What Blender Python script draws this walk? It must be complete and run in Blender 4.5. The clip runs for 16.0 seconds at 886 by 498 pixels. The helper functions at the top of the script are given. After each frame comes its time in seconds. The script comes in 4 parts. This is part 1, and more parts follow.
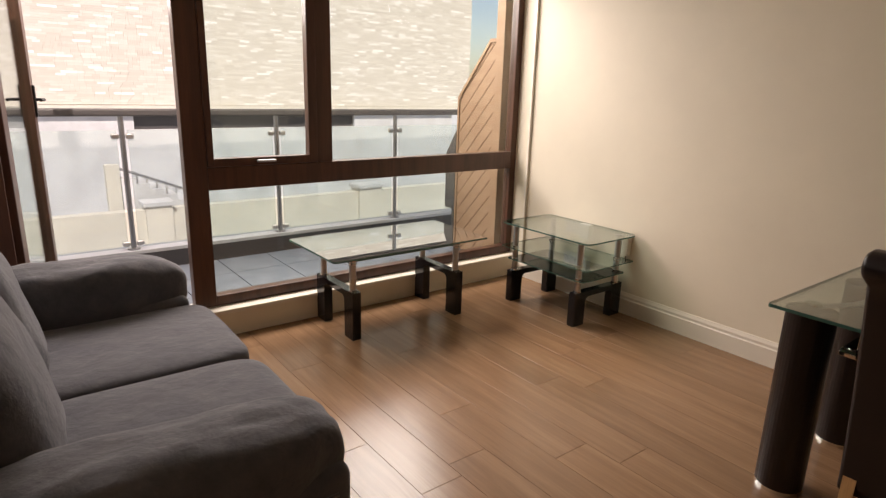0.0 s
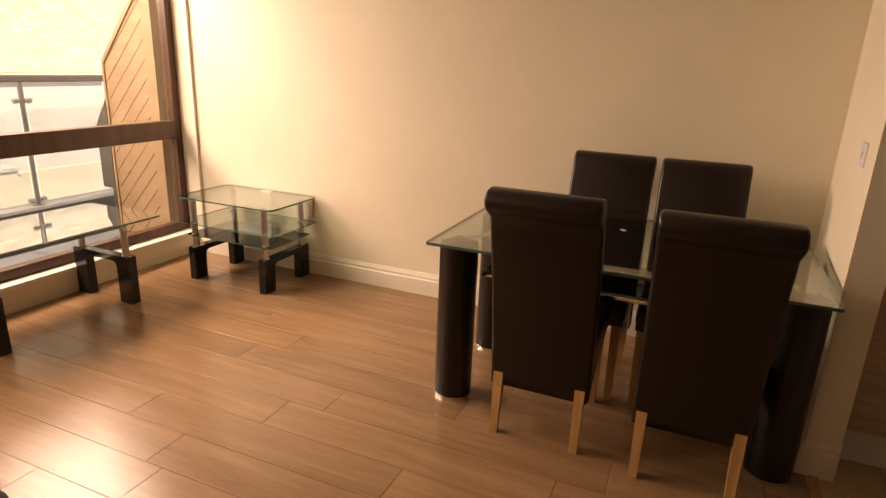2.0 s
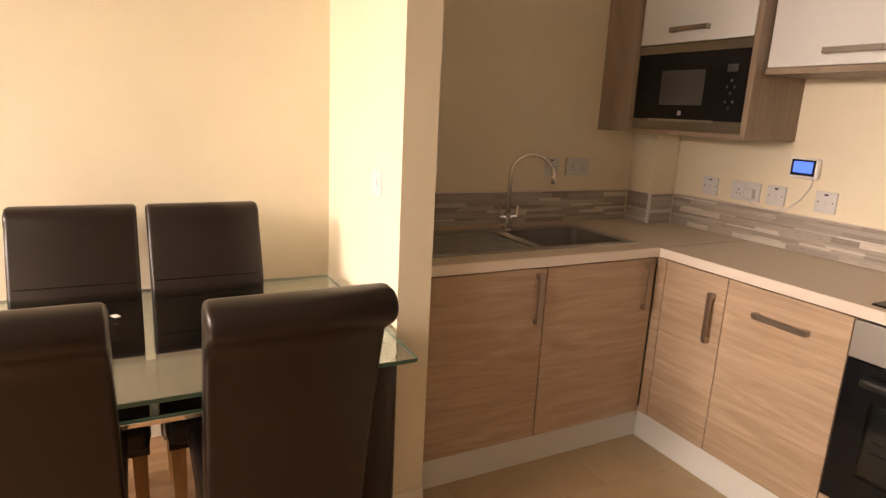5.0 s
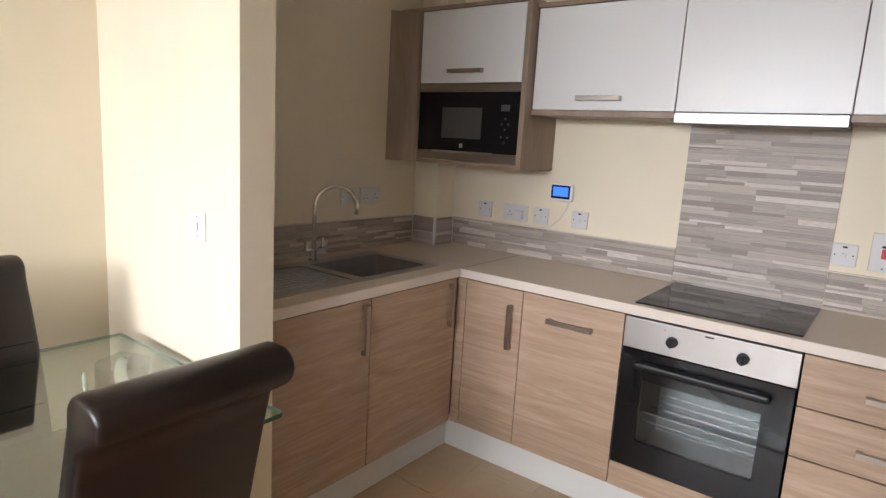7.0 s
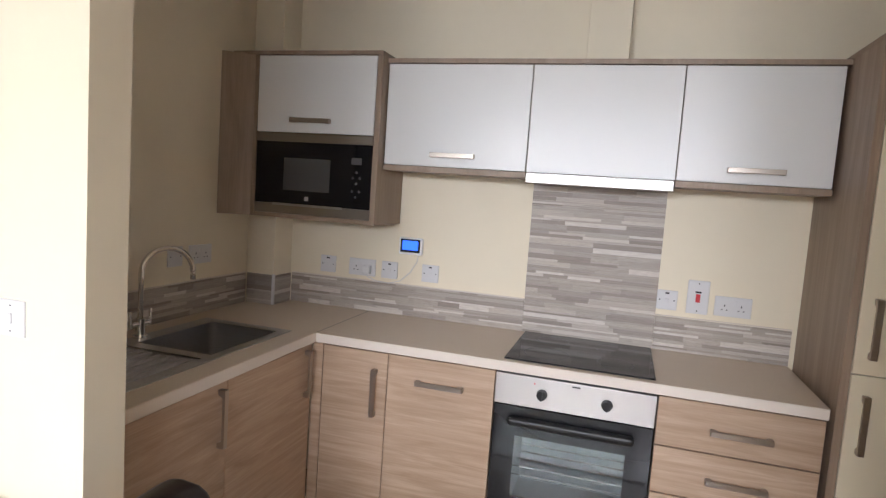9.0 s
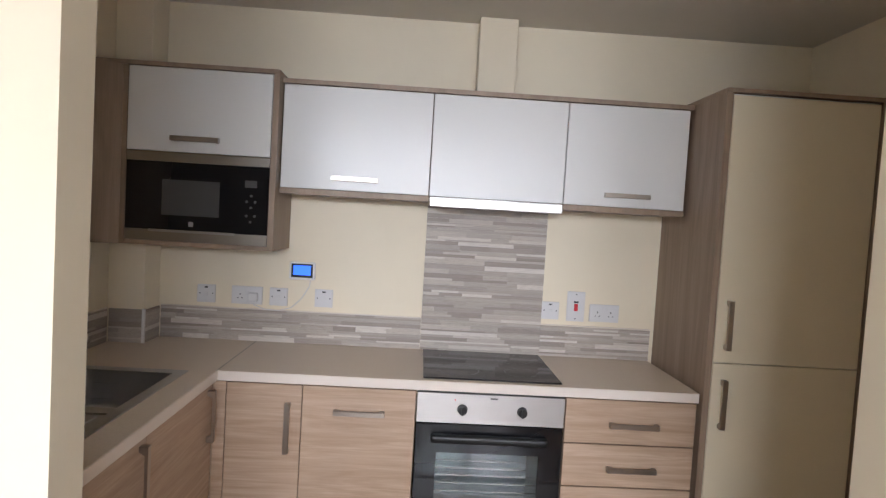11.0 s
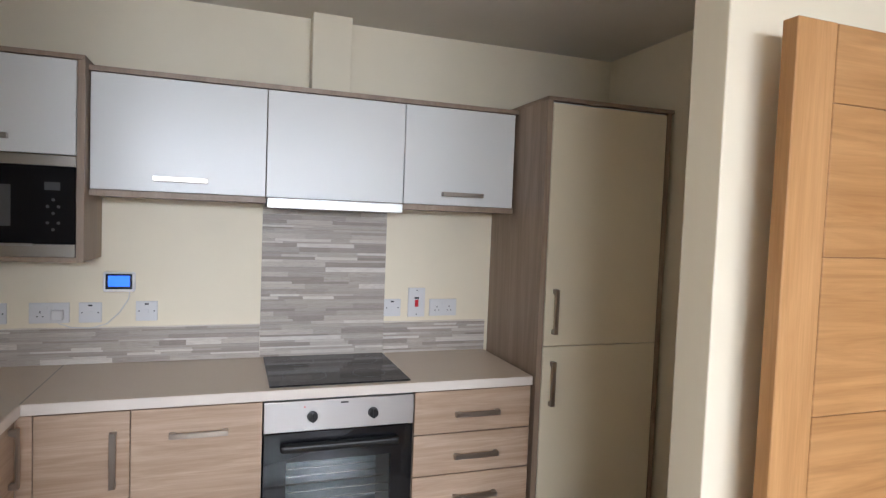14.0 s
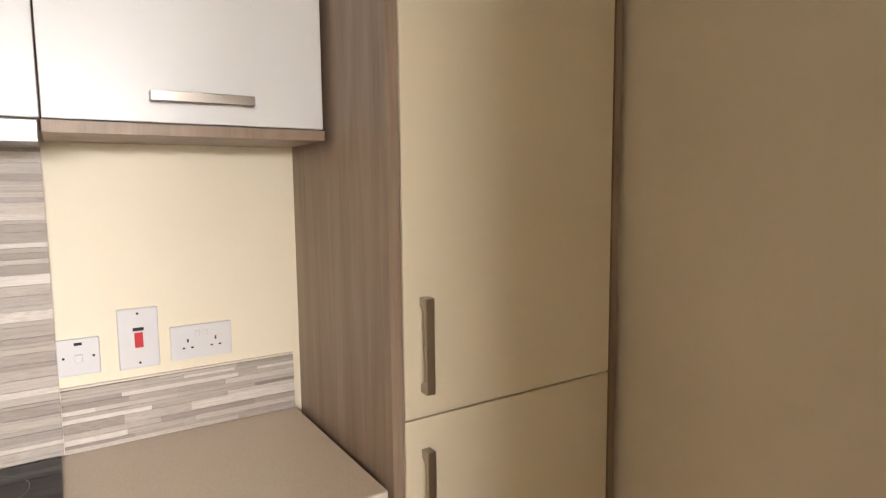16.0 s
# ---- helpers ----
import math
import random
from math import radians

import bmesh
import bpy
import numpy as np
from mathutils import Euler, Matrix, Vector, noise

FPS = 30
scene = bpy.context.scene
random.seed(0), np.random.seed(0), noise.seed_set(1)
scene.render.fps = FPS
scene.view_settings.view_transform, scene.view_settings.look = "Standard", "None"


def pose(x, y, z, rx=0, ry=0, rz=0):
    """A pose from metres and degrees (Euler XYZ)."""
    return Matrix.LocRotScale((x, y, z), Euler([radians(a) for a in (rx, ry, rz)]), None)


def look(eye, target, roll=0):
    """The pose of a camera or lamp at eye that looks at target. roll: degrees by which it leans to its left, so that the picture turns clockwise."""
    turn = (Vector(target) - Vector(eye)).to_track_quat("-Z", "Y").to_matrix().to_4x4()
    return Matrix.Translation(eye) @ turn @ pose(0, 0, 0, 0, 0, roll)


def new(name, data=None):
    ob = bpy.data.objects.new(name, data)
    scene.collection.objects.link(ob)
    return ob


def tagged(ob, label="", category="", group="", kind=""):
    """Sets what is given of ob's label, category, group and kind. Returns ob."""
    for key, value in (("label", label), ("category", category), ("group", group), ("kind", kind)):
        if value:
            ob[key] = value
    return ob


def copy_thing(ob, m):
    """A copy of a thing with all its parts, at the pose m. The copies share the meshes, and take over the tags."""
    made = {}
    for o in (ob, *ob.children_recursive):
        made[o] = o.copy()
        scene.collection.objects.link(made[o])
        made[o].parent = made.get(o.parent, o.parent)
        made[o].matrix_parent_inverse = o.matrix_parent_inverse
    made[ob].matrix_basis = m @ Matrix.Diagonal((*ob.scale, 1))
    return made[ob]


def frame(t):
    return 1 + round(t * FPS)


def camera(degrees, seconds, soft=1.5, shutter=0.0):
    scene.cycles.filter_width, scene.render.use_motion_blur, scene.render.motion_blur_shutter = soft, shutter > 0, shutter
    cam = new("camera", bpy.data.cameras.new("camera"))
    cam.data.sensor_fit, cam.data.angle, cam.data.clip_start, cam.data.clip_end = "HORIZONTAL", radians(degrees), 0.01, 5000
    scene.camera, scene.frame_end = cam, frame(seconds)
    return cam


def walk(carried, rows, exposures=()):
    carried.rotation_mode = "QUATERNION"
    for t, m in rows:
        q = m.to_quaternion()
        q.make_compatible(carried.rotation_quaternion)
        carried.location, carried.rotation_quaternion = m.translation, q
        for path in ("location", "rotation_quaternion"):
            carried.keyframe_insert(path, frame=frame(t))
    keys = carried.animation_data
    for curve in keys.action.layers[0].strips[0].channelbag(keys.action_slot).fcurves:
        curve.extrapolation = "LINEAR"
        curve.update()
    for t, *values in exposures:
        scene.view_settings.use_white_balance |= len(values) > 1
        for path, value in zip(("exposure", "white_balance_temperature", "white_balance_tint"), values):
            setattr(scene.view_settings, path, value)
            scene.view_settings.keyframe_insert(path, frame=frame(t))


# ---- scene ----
cam = camera(73.0, 16.0, 1.35)
PATH = [
    (0, (3.742, 2.181, 1.434), (4.919, 3.712, 0.914), 1.7),
    (0.5, (3.726, 2.171, 1.44), (5.089, 3.527, 0.89), 1.9),
    (1, (3.748, 2.119, 1.435), (5.303, 3.239, 0.863), 1.9),
    (1.5, (3.744, 2.081, 1.436), (5.429, 2.985, 0.849), 2.0),
    (2, (3.733, 2.09, 1.431), (5.496, 2.829, 0.842), 2.3),
    (2.5, (3.736, 2.094, 1.422), (5.533, 2.75, 0.84), 2.7),
    (3, (3.755, 2.104, 1.399), (5.585, 2.645, 0.801), 2.9),
    (3.5, (3.909, 2.136, 1.402), (5.794, 2.475, 0.826), 2.4),
    (4, (4.102, 2.102, 1.426), (6.033, 2.144, 0.904), 2.6),
    (4.5, (4.249, 2.185, 1.425), (6.126, 1.721, 0.911), 3.7),
    (4.7, (4.325, 2.228, 1.422), (6.148, 1.563, 0.938), 3.5),
    (6.8, (4.61, 2.495, 1.466), (5.853, 0.975, 1.087), 2.7),
    (7, (4.628, 2.546, 1.471), (5.806, 0.967, 1.124), 3.4),
    (7.5, (4.646, 2.586, 1.495), (5.678, 0.897, 1.207), 4.2),
    (8, (4.717, 2.576, 1.531), (5.605, 0.799, 1.297), 3.6),
    (8.5, (4.827, 2.525, 1.546), (5.599, 0.691, 1.338), 2.9),
    (9, (4.964, 2.574, 1.537), (5.536, 0.667, 1.351), 4.0),
    (11.5, (5.492, 2.703, 1.561), (5.281, 0.717, 1.468), 2.7),
    (12, (5.551, 2.747, 1.574), (5.202, 0.781, 1.46), 2.3),
    (12.5, (5.561, 2.758, 1.562), (5.084, 0.818, 1.451), 2.0),
    (13, (5.557, 2.756, 1.561), (4.982, 0.844, 1.454), 1.8),
    (13.5, (5.556, 2.747, 1.566), (4.898, 0.86, 1.468), 1.7),
    (14, (5.511, 2.653, 1.579), (4.848, 0.768, 1.484), 2.2),
    (14.5, (5.358, 2.387, 1.591), (4.7, 0.5, 1.53), 2.5),
    (15, (5.217, 2.11, 1.554), (4.414, 0.28, 1.473), 1.8),
    (15.5, (5.037, 1.747, 1.563), (4.016, 0.033, 1.435), 1.1),
    (16, (4.775, 1.363, 1.519), (3.697, -0.318, 1.308), -0.6),
]
EXPOSURES = [
    (0.0, 0.07, 7300, 24), (1.0, 0.36, 8400, 32), (1.5, 0.5, 9200, 35), (2.5, 0.78, 13000, 37), (3.5, 1.12, 16500, 38), (4.0, 1.45, 16500, 40),
    (4.5, 1.95, 11300, 38), (4.9, 2.1, 9000, 30), (6.8, 1.97, 6150, 16), (9.0, 1.94, 5950, 16), (12.5, 1.84, 5750, 15), (15.0, 1.98, 5650, 12),
    (16.0, 2.6, 6600, 16),
]
walk(cam, [(t, look(eye, target, roll)) for t, eye, target, roll in PATH], EXPOSURES)

# ---- world, sun, window light ----
SUN_ELEV, SUN_ROT = radians(50), radians(200)
wd = bpy.data.worlds.new("world")
scene.world = wd
wd.use_nodes = True
sky = wd.node_tree.nodes.new("ShaderNodeTexSky")
sky.sky_type, sky.sun_disc, sky.sun_elevation, sky.sun_rotation = "NISHITA", False, SUN_ELEV, SUN_ROT
bgn = wd.node_tree.nodes["Background"]
bgn.inputs["Strength"].default_value = 0.12
wd.node_tree.links.new(sky.outputs[0], bgn.inputs[0])
sun = new("sun", bpy.data.lights.new("sun", "SUN"))
sun.data.energy, sun.data.angle, sun.data.color = 5.0, radians(0.5), (1.0, 0.95, 0.87)
sun_dir = Vector((math.sin(SUN_ROT) * math.cos(SUN_ELEV), math.cos(SUN_ROT) * math.cos(SUN_ELEV), math.sin(SUN_ELEV)))
sun.matrix_world = look(sun_dir * 40, (0, 0, 0))
skylight = new("window_skylight", bpy.data.lights.new("window_skylight", "AREA"))
skylight.data.shape, skylight.data.size, skylight.data.size_y = "RECTANGLE", 3.7, 1.3
skylight.data.energy, skylight.data.color, skylight.data.spread = 178.0, (0.97, 0.975, 0.975), radians(165)
skylight.matrix_world = look((5.15, 6.55, 2.50), (5.0, 2.8, 0.2))


# ---- materials ----
def mat(name, color, rough=0.5, metal=0.0, spec=0.5):
    m = bpy.data.materials.new(name)
    m.use_nodes = True
    b = m.node_tree.nodes["Principled BSDF"]
    b.inputs["Base Color"].default_value = (*color, 1)
    b.inputs["Roughness"].default_value = rough
    b.inputs["Metallic"].default_value = metal
    b.inputs["Specular IOR Level"].default_value = spec
    return m


def node(m, kind, **values):
    n = m.node_tree.nodes.new(kind)
    for k, v in values.items():
        n.inputs[k.replace("_", " ")].default_value = v
    return n


def wire(m, a, b):
    m.node_tree.links.new(a, b)


def coords(m, scale=(1, 1, 1), shift=0.0):
    """Object coordinates, stretched; shift moves them by each object's random number."""
    tc = node(m, "ShaderNodeTexCoord")
    mp = node(m, "ShaderNodeMapping")
    mp.inputs["Scale"].default_value = scale
    wire(m, tc.outputs["Object"], mp.inputs["Vector"])
    if shift:
        oi = node(m, "ShaderNodeObjectInfo")
        mul = m.node_tree.nodes.new("ShaderNodeMath")
        mul.operation = "MULTIPLY"
        mul.inputs[1].default_value = shift
        wire(m, oi.outputs["Random"], mul.inputs[0])
        comb = node(m, "ShaderNodeCombineXYZ")
        for i in range(3):
            wire(m, mul.outputs[0], comb.inputs[i])
        wire(m, comb.outputs[0], mp.inputs["Location"])
    return mp.outputs[0]


def ramp(m, fac, stops):
    r = node(m, "ShaderNodeValToRGB")
    while len(r.color_ramp.elements) < len(stops):
        r.color_ramp.elements.new(0.5)
    for e, (p, c) in zip(r.color_ramp.elements, stops):
        e.position, e.color = p, (*c, 1)
    wire(m, fac, r.inputs[0])
    return r.outputs[0]


def noise_tex(m, vec, scale, detail=4, rough=0.55, distort=0.0):
    n = node(m, "ShaderNodeTexNoise", Scale=scale, Detail=detail, Roughness=rough, Distortion=distort)
    wire(m, vec, n.inputs["Vector"])
    return n.outputs["Fac"]


def bump(m, height, strength, distance=0.002):
    b = node(m, "ShaderNodeBump", Strength=strength, Distance=distance)
    wire(m, height, b.inputs["Height"])
    wire(m, b.outputs[0], m.node_tree.nodes["Principled BSDF"].inputs["Normal"])


def out(m, socket, value):
    wire(m, value, m.node_tree.nodes["Principled BSDF"].inputs[socket])


def mix(m, a, b, fac):
    n = node(m, "ShaderNodeMix")
    n.data_type, n.blend_type = "RGBA", "MULTIPLY"
    n.inputs[0].default_value = fac
    wire(m, a, n.inputs[6])
    wire(m, b, n.inputs[7])
    return n.outputs[2]


def painted(name, color, rough=0.6, wear=0.06, relief=0.12):
    """Emulsion paint: roller stipple and faint large marks."""
    m = mat(name, color, rough)
    v = coords(m)
    lo = tuple(c * (1 - wear) for c in color)
    out(m, "Base Color", ramp(m, noise_tex(m, v, 1.7, 5, 0.6), [(0.35, lo), (0.65, color)]))
    bump(m, noise_tex(m, v, 260, 2), relief, 0.001)
    return m


def wood(name, dark, light, axis, rough=0.4, scale=1.0, shift=40.0, vary=0.0, relief=0.08, wave=0.6):
    """Grain that runs along axis (0, 1, 2), with finer pores."""
    m = mat(name, light, rough)
    sc = [14.0 * scale] * 3
    sc[axis] = 1.1 * scale
    v = coords(m, sc, shift)
    big = noise_tex(m, v, 1.0, 5, 0.6, wave)
    sc2 = [160.0 * scale] * 3
    sc2[axis] = 5.0 * scale
    fine = noise_tex(m, coords(m, sc2, shift), 1.0, 3, 0.6)
    c1 = ramp(m, big, [(0.3, dark), (0.5, tuple((a + b) / 2 for a, b in zip(dark, light))), (0.68, light)])
    c2 = ramp(m, fine, [(0.3, (0.80, 0.78, 0.76)), (0.6, (1, 1, 1))])
    c = mix(m, c1, c2, 0.6)
    if vary:
        oi = node(m, "ShaderNodeObjectInfo")
        c3 = ramp(m, oi.outputs["Random"], [(0.0, (1 - vary,) * 3), (1.0, (1, 1, 1))])
        c = mix(m, c, c3, 1.0)
    out(m, "Base Color", c)
    bump(m, fine, relief, 0.0006)
    return m


def metal(name, color, rough, axis=None):
    m = mat(name, color, rough, 1.0)
    if axis is not None:
        sc = [400.0] * 3
        sc[axis] = 4.0
        f = noise_tex(m, coords(m, sc), 1.0, 2)
        out(m, "Roughness", ramp(m, f, [(0.3, (rough * 0.9,) * 3), (0.7, (rough * 1.15,) * 3)]))
    return m


def clear(name, tint=(0.93, 0.97, 0.95), gloss=1.0, rough=0.0):
    """Thin clear glass: lets light straight through, with Fresnel gloss."""
    m = bpy.data.materials.new(name)
    m.use_nodes = True
    t = m.node_tree
    t.nodes.clear()
    o, tr = t.nodes.new("ShaderNodeOutputMaterial"), t.nodes.new("ShaderNodeBsdfTransparent")
    gl, mx, fr = t.nodes.new("ShaderNodeBsdfGlossy"), t.nodes.new("ShaderNodeMixShader"), t.nodes.new("ShaderNodeLayerWeight")
    tr.inputs[0].default_value, fr.inputs["Blend"].default_value = (*tint, 1), 0.5
    gl.inputs["Roughness"].default_value = rough
    pw, ad = t.nodes.new("ShaderNodeMath"), t.nodes.new("ShaderNodeMath")
    pw.operation, pw.inputs[1].default_value = "POWER", 5.0
    ad.operation, ad.inputs[1].default_value, ad.inputs[2].default_value = "MULTIPLY_ADD", 0.9, 0.04 * gloss
    t.links.new(fr.outputs["Facing"], pw.inputs[0])
    t.links.new(pw.outputs[0], ad.inputs[0])
    t.links.new(ad.outputs[0], mx.inputs[0])
    t.links.new(tr.outputs[0], mx.inputs[1])
    t.links.new(gl.outputs[0], mx.inputs[2])
    t.links.new(mx.outputs[0], o.inputs[0])
    return m


WALL = painted("cream_wall_paint", (0.80, 0.722, 0.565))
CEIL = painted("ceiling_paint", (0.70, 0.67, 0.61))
TRIM = painted("satin_trim_paint", (0.80, 0.74, 0.62), 0.35, 0.04, 0.04)
PLANK = wood("laminate_plank", (0.26, 0.145, 0.074), (0.37, 0.218, 0.118), 1, 0.22, 1.0, 60.0, 0.18)
GAPM = mat("dark_joint", (0.05, 0.03, 0.02), 0.8)
OAKFRONT = wood("light_oak_front", (0.37, 0.255, 0.17), (0.52, 0.385, 0.28), 0, 0.42, 1.25, 30.0, 0.06, wave=2.2)
OAKFRONT_Y = wood("light_oak_front_side", (0.37, 0.255, 0.17), (0.52, 0.385, 0.28), 1, 0.42, 1.25, 30.0, 0.06, wave=2.2)
GABLE = wood("grey_oak_gable", (0.23, 0.165, 0.115), (0.35, 0.26, 0.19), 2, 0.45, 1.2, 30.0)
WHITE = mat("white_door_lacquer", (0.70, 0.70, 0.69), 0.3)
CREAM = mat("cream_door_lacquer", (0.72, 0.64, 0.48), 0.35)
PLINTH = mat("pale_plinth", (0.66, 0.66, 0.64), 0.4)
WORKTOP = mat("beige_laminate_worktop", (0.47, 0.36, 0.27), 0.35)
_v = coords(WORKTOP)
out(WORKTOP, "Base Color", ramp(WORKTOP, noise_tex(WORKTOP, _v, 350, 3), [(0.35, (0.66, 0.55, 0.435)), (0.65, (0.76, 0.655, 0.535))]))
WTEDGE = mat("pale_worktop_edge", (0.70, 0.63, 0.56), 0.3)
STEEL = metal("brushed_steel", (0.52, 0.51, 0.50), 0.3, 0)
PANELSTEEL = mat("satin_panel_steel", (0.50, 0.49, 0.48), 0.36, 1.0)
HANDLE = metal("satin_nickel", (0.42, 0.37, 0.32), 0.32, 0)
TRIMSTEEL = metal("bronzed_trim_steel", (0.34, 0.31, 0.27), 0.34, 0)
CHROME = metal("chrome", (0.80, 0.79, 0.77), 0.08)
BLACKG = mat("black_glass", (0.008, 0.008, 0.009), 0.06)
BLACKP = mat("black_plastic", (0.010, 0.010, 0.010), 0.38)
for _m in (BLACKG, BLACKP):
    _m.node_tree.nodes["Principled BSDF"].inputs["Specular IOR Level"].default_value = 0.3
BLACKL = mat("black_lacquer", (0.012, 0.011, 0.012), 0.13)
OVENIN = mat("oven_enamel", (0.30, 0.33, 0.35), 0.35)
OVENGLASS = clear("oven_window_glass", (0.62, 0.66, 0.66), 1.6)
PLASTIC = mat("white_plastic", (0.66, 0.65, 0.65), 0.3)
REDP = mat("red_switch_plastic", (0.55, 0.02, 0.03), 0.3)
GLASS = clear("clear_glass")
TABLEGLASS = clear("table_glass", (0.86, 0.935, 0.90), 5.0)
COFFEEGLASS = clear("coffee_table_glass", (0.88, 0.91, 0.88), 18.0)
SMOKED = clear("smoked_glass", (0.22, 0.23, 0.23), 1.3)
GEDGE = mat("green_glass_edge", (0.06, 0.14, 0.11), 0.1)
FROST = clear("hazy_balustrade_glass", (0.90, 0.95, 0.95), 1.0, 0.04)
_d, _m = FROST.node_tree.nodes.new("ShaderNodeBsdfDiffuse"), FROST.node_tree.nodes.new("ShaderNodeMixShader")
_d.inputs[0].default_value, _m.inputs[0].default_value = (0.78, 0.80, 0.79, 1), 0.13
_o = FROST.node_tree.nodes["Material Output"]
FROST.node_tree.links.new(_o.inputs[0].links[0].from_socket, _m.inputs[1])
FROST.node_tree.links.new(_d.outputs[0], _m.inputs[2])
FROST.node_tree.links.new(_m.outputs[0], _o.inputs[0])
LEATHER = mat("dark_brown_leather", (0.013, 0.0075, 0.0065), 0.33, 0, 0.4)
_v = coords(LEATHER)
bump(LEATHER, noise_tex(LEATHER, _v, 180, 4), 0.25, 0.001)
OAKLEG = wood("pale_oak_leg", (0.45, 0.25, 0.10), (0.62, 0.38, 0.17), 2, 0.4)
PLANK.node_tree.nodes["Principled BSDF"].inputs["Specular IOR Level"].default_value = 0.45
SOFA = mat("charcoal_microfibre", (0.055, 0.05, 0.05), 0.85, 0, 0.25)
SOFA.node_tree.nodes["Principled BSDF"].inputs["Sheen Weight"].default_value = 0.25
_v = coords(SOFA)
out(SOFA, "Base Color", ramp(SOFA, noise_tex(SOFA, _v, 9, 6, 0.7), [(0.3, (0.060, 0.060, 0.069)), (0.7, (0.102, 0.099, 0.104))]))
bump(SOFA, noise_tex(SOFA, _v, 7, 8, 0.62, 0.1), 0.7, 0.02)
DOOROAK_V = wood("golden_oak_stile", (0.40, 0.20, 0.07), (0.54, 0.30, 0.125), 2, 0.38, 1.6)
DOOROAK_H = wood("golden_oak_panel", (0.36, 0.175, 0.06), (0.52, 0.285, 0.115), 0, 0.38, 0.8, wave=3.0)
FRAME = wood("brown_window_frame", (0.055, 0.022, 0.012), (0.11, 0.045, 0.025), 2, 0.35)
RAILM = metal("grey_rail_steel", (0.35, 0.35, 0.36), 0.4)
DARKRAIL = mat("dark_rail_paint", (0.07, 0.065, 0.065), 0.45)
CEDAR = wood("cedar_board", (0.30, 0.165, 0.09), (0.42, 0.26, 0.155), 1, 0.7)
SLATE = mat("grey_balcony_tile", (0.16, 0.18, 0.21), 0.6)
_v = coords(SLATE)
out(SLATE, "Base Color", ramp(SLATE, noise_tex(SLATE, _v, 6, 6), [(0.3, (0.13, 0.15, 0.18)), (0.7, (0.20, 0.22, 0.25))]))
RENDERM = painted("pale_render", (0.72, 0.68, 0.60), 0.9, 0.15, 0.5)
CONCRETE = painted("pale_concrete", (0.62, 0.63, 0.65), 0.9, 0.2, 0.5)
STRIP = mat("splash_strip_stone", (0.45, 0.41, 0.37), 0.5)
_oi = node(STRIP, "ShaderNodeObjectInfo")
_c = ramp(STRIP, _oi.outputs["Random"], [(0.0, (0.31, 0.265, 0.228)), (0.35, (0.43, 0.38, 0.335)), (0.7, (0.51, 0.455, 0.40)), (0.84, (0.57, 0.515, 0.46)), (0.9, (0.69, 0.64, 0.58)), (1.0, (0.74, 0.70, 0.65))])
_n = ramp(STRIP, noise_tex(STRIP, coords(STRIP, (3, 3, 3), 50.0), 1.5, 6, 0.7), [(0.3, (0.78, 0.77, 0.76)), (0.65, (1, 1, 1))])
_s = ramp(STRIP, noise_tex(STRIP, coords(STRIP, (1.6, 1, 2.2), 90.0), 3.2, 7, 0.75, 0.3), [(0.32, (0.66, 0.64, 0.63)), (0.5, (0.93, 0.92, 0.91)), (0.68, (1, 1, 1))])
out(STRIP, "Base Color", mix(STRIP, mix(STRIP, _c, _n, 0.8), _s, 0.9))
TILEM = mat("beige_floor_tile", (0.50, 0.37, 0.23), 0.33)
_v = coords(TILEM, (1, 1, 1), 20.0)
out(TILEM, "Base Color", ramp(TILEM, noise_tex(TILEM, _v, 5, 6, 0.65), [(0.3, (0.44, 0.32, 0.20)), (0.7, (0.55, 0.42, 0.27))]))
GROUT = mat("grout", (0.50, 0.44, 0.36), 0.85)


# ---- building helpers ----
BASE = {}


def thing(name, label="", category="", group="", at=(0, 0, 0), local=False):
    """An Empty at a thing's base. Parts are given in the world, or about the base when local."""
    ob = new(name)
    ob.empty_display_size = 0.1
    ob.matrix_basis = Matrix.Translation(at)
    BASE[ob] = Matrix.Identity(4) if local else Matrix.Translation(-Vector(at))
    return tagged(ob, label, category, group)


def finish(name, bm, material, smooth=False):
    me = bpy.data.meshes.new(name)
    bm.normal_update()
    bm.to_mesh(me)
    bm.free()
    mats = material if isinstance(material, (list, tuple)) else [material]
    for m in mats:
        me.materials.append(m)
    if smooth:
        me.shade_smooth()
    return me


def part(name, bm, material, parent=None, label="", category="", kind="", smooth=False, group=""):
    if parent is not None:
        bm.transform(BASE[parent])
    ob = new(name, finish(name, bm, material, smooth))
    if parent is not None:
        ob.parent = parent
        BASE[ob] = BASE[parent]
    else:
        BASE[ob] = Matrix.Identity(4)
    return tagged(ob, label, category, group, kind)


def box(bm, x0, x1, y0, y1, z0, z1, bev=0.0, seg=2, mi=0, m=None):
    lo = Vector((min(x0, x1), min(y0, y1), min(z0, z1)))
    hi = Vector((max(x0, x1), max(y0, y1), max(z0, z1)))
    t = Matrix.Translation((lo + hi) / 2) @ Matrix.Diagonal((*(hi - lo), 1))
    made = bmesh.ops.create_cube(bm, size=1.0, matrix=(m @ t) if m else t)
    vs = made["verts"]
    if bev:
        es = list({e for v in vs for e in v.link_edges})
        r = bmesh.ops.bevel(bm, geom=es, offset=bev, segments=seg, profile=0.5, affect="EDGES")
        fs = r["faces"] + [f for v in vs if v.is_valid for f in v.link_faces]
    else:
        fs = [f for v in vs for f in v.link_faces]
    if mi:
        for f in set(fs):
            f.material_index = mi
    return bm


def boxes(*rows, bev=0.0):
    bm = bmesh.new()
    for r in rows:
        box(bm, *r, bev=bev)
    return bm


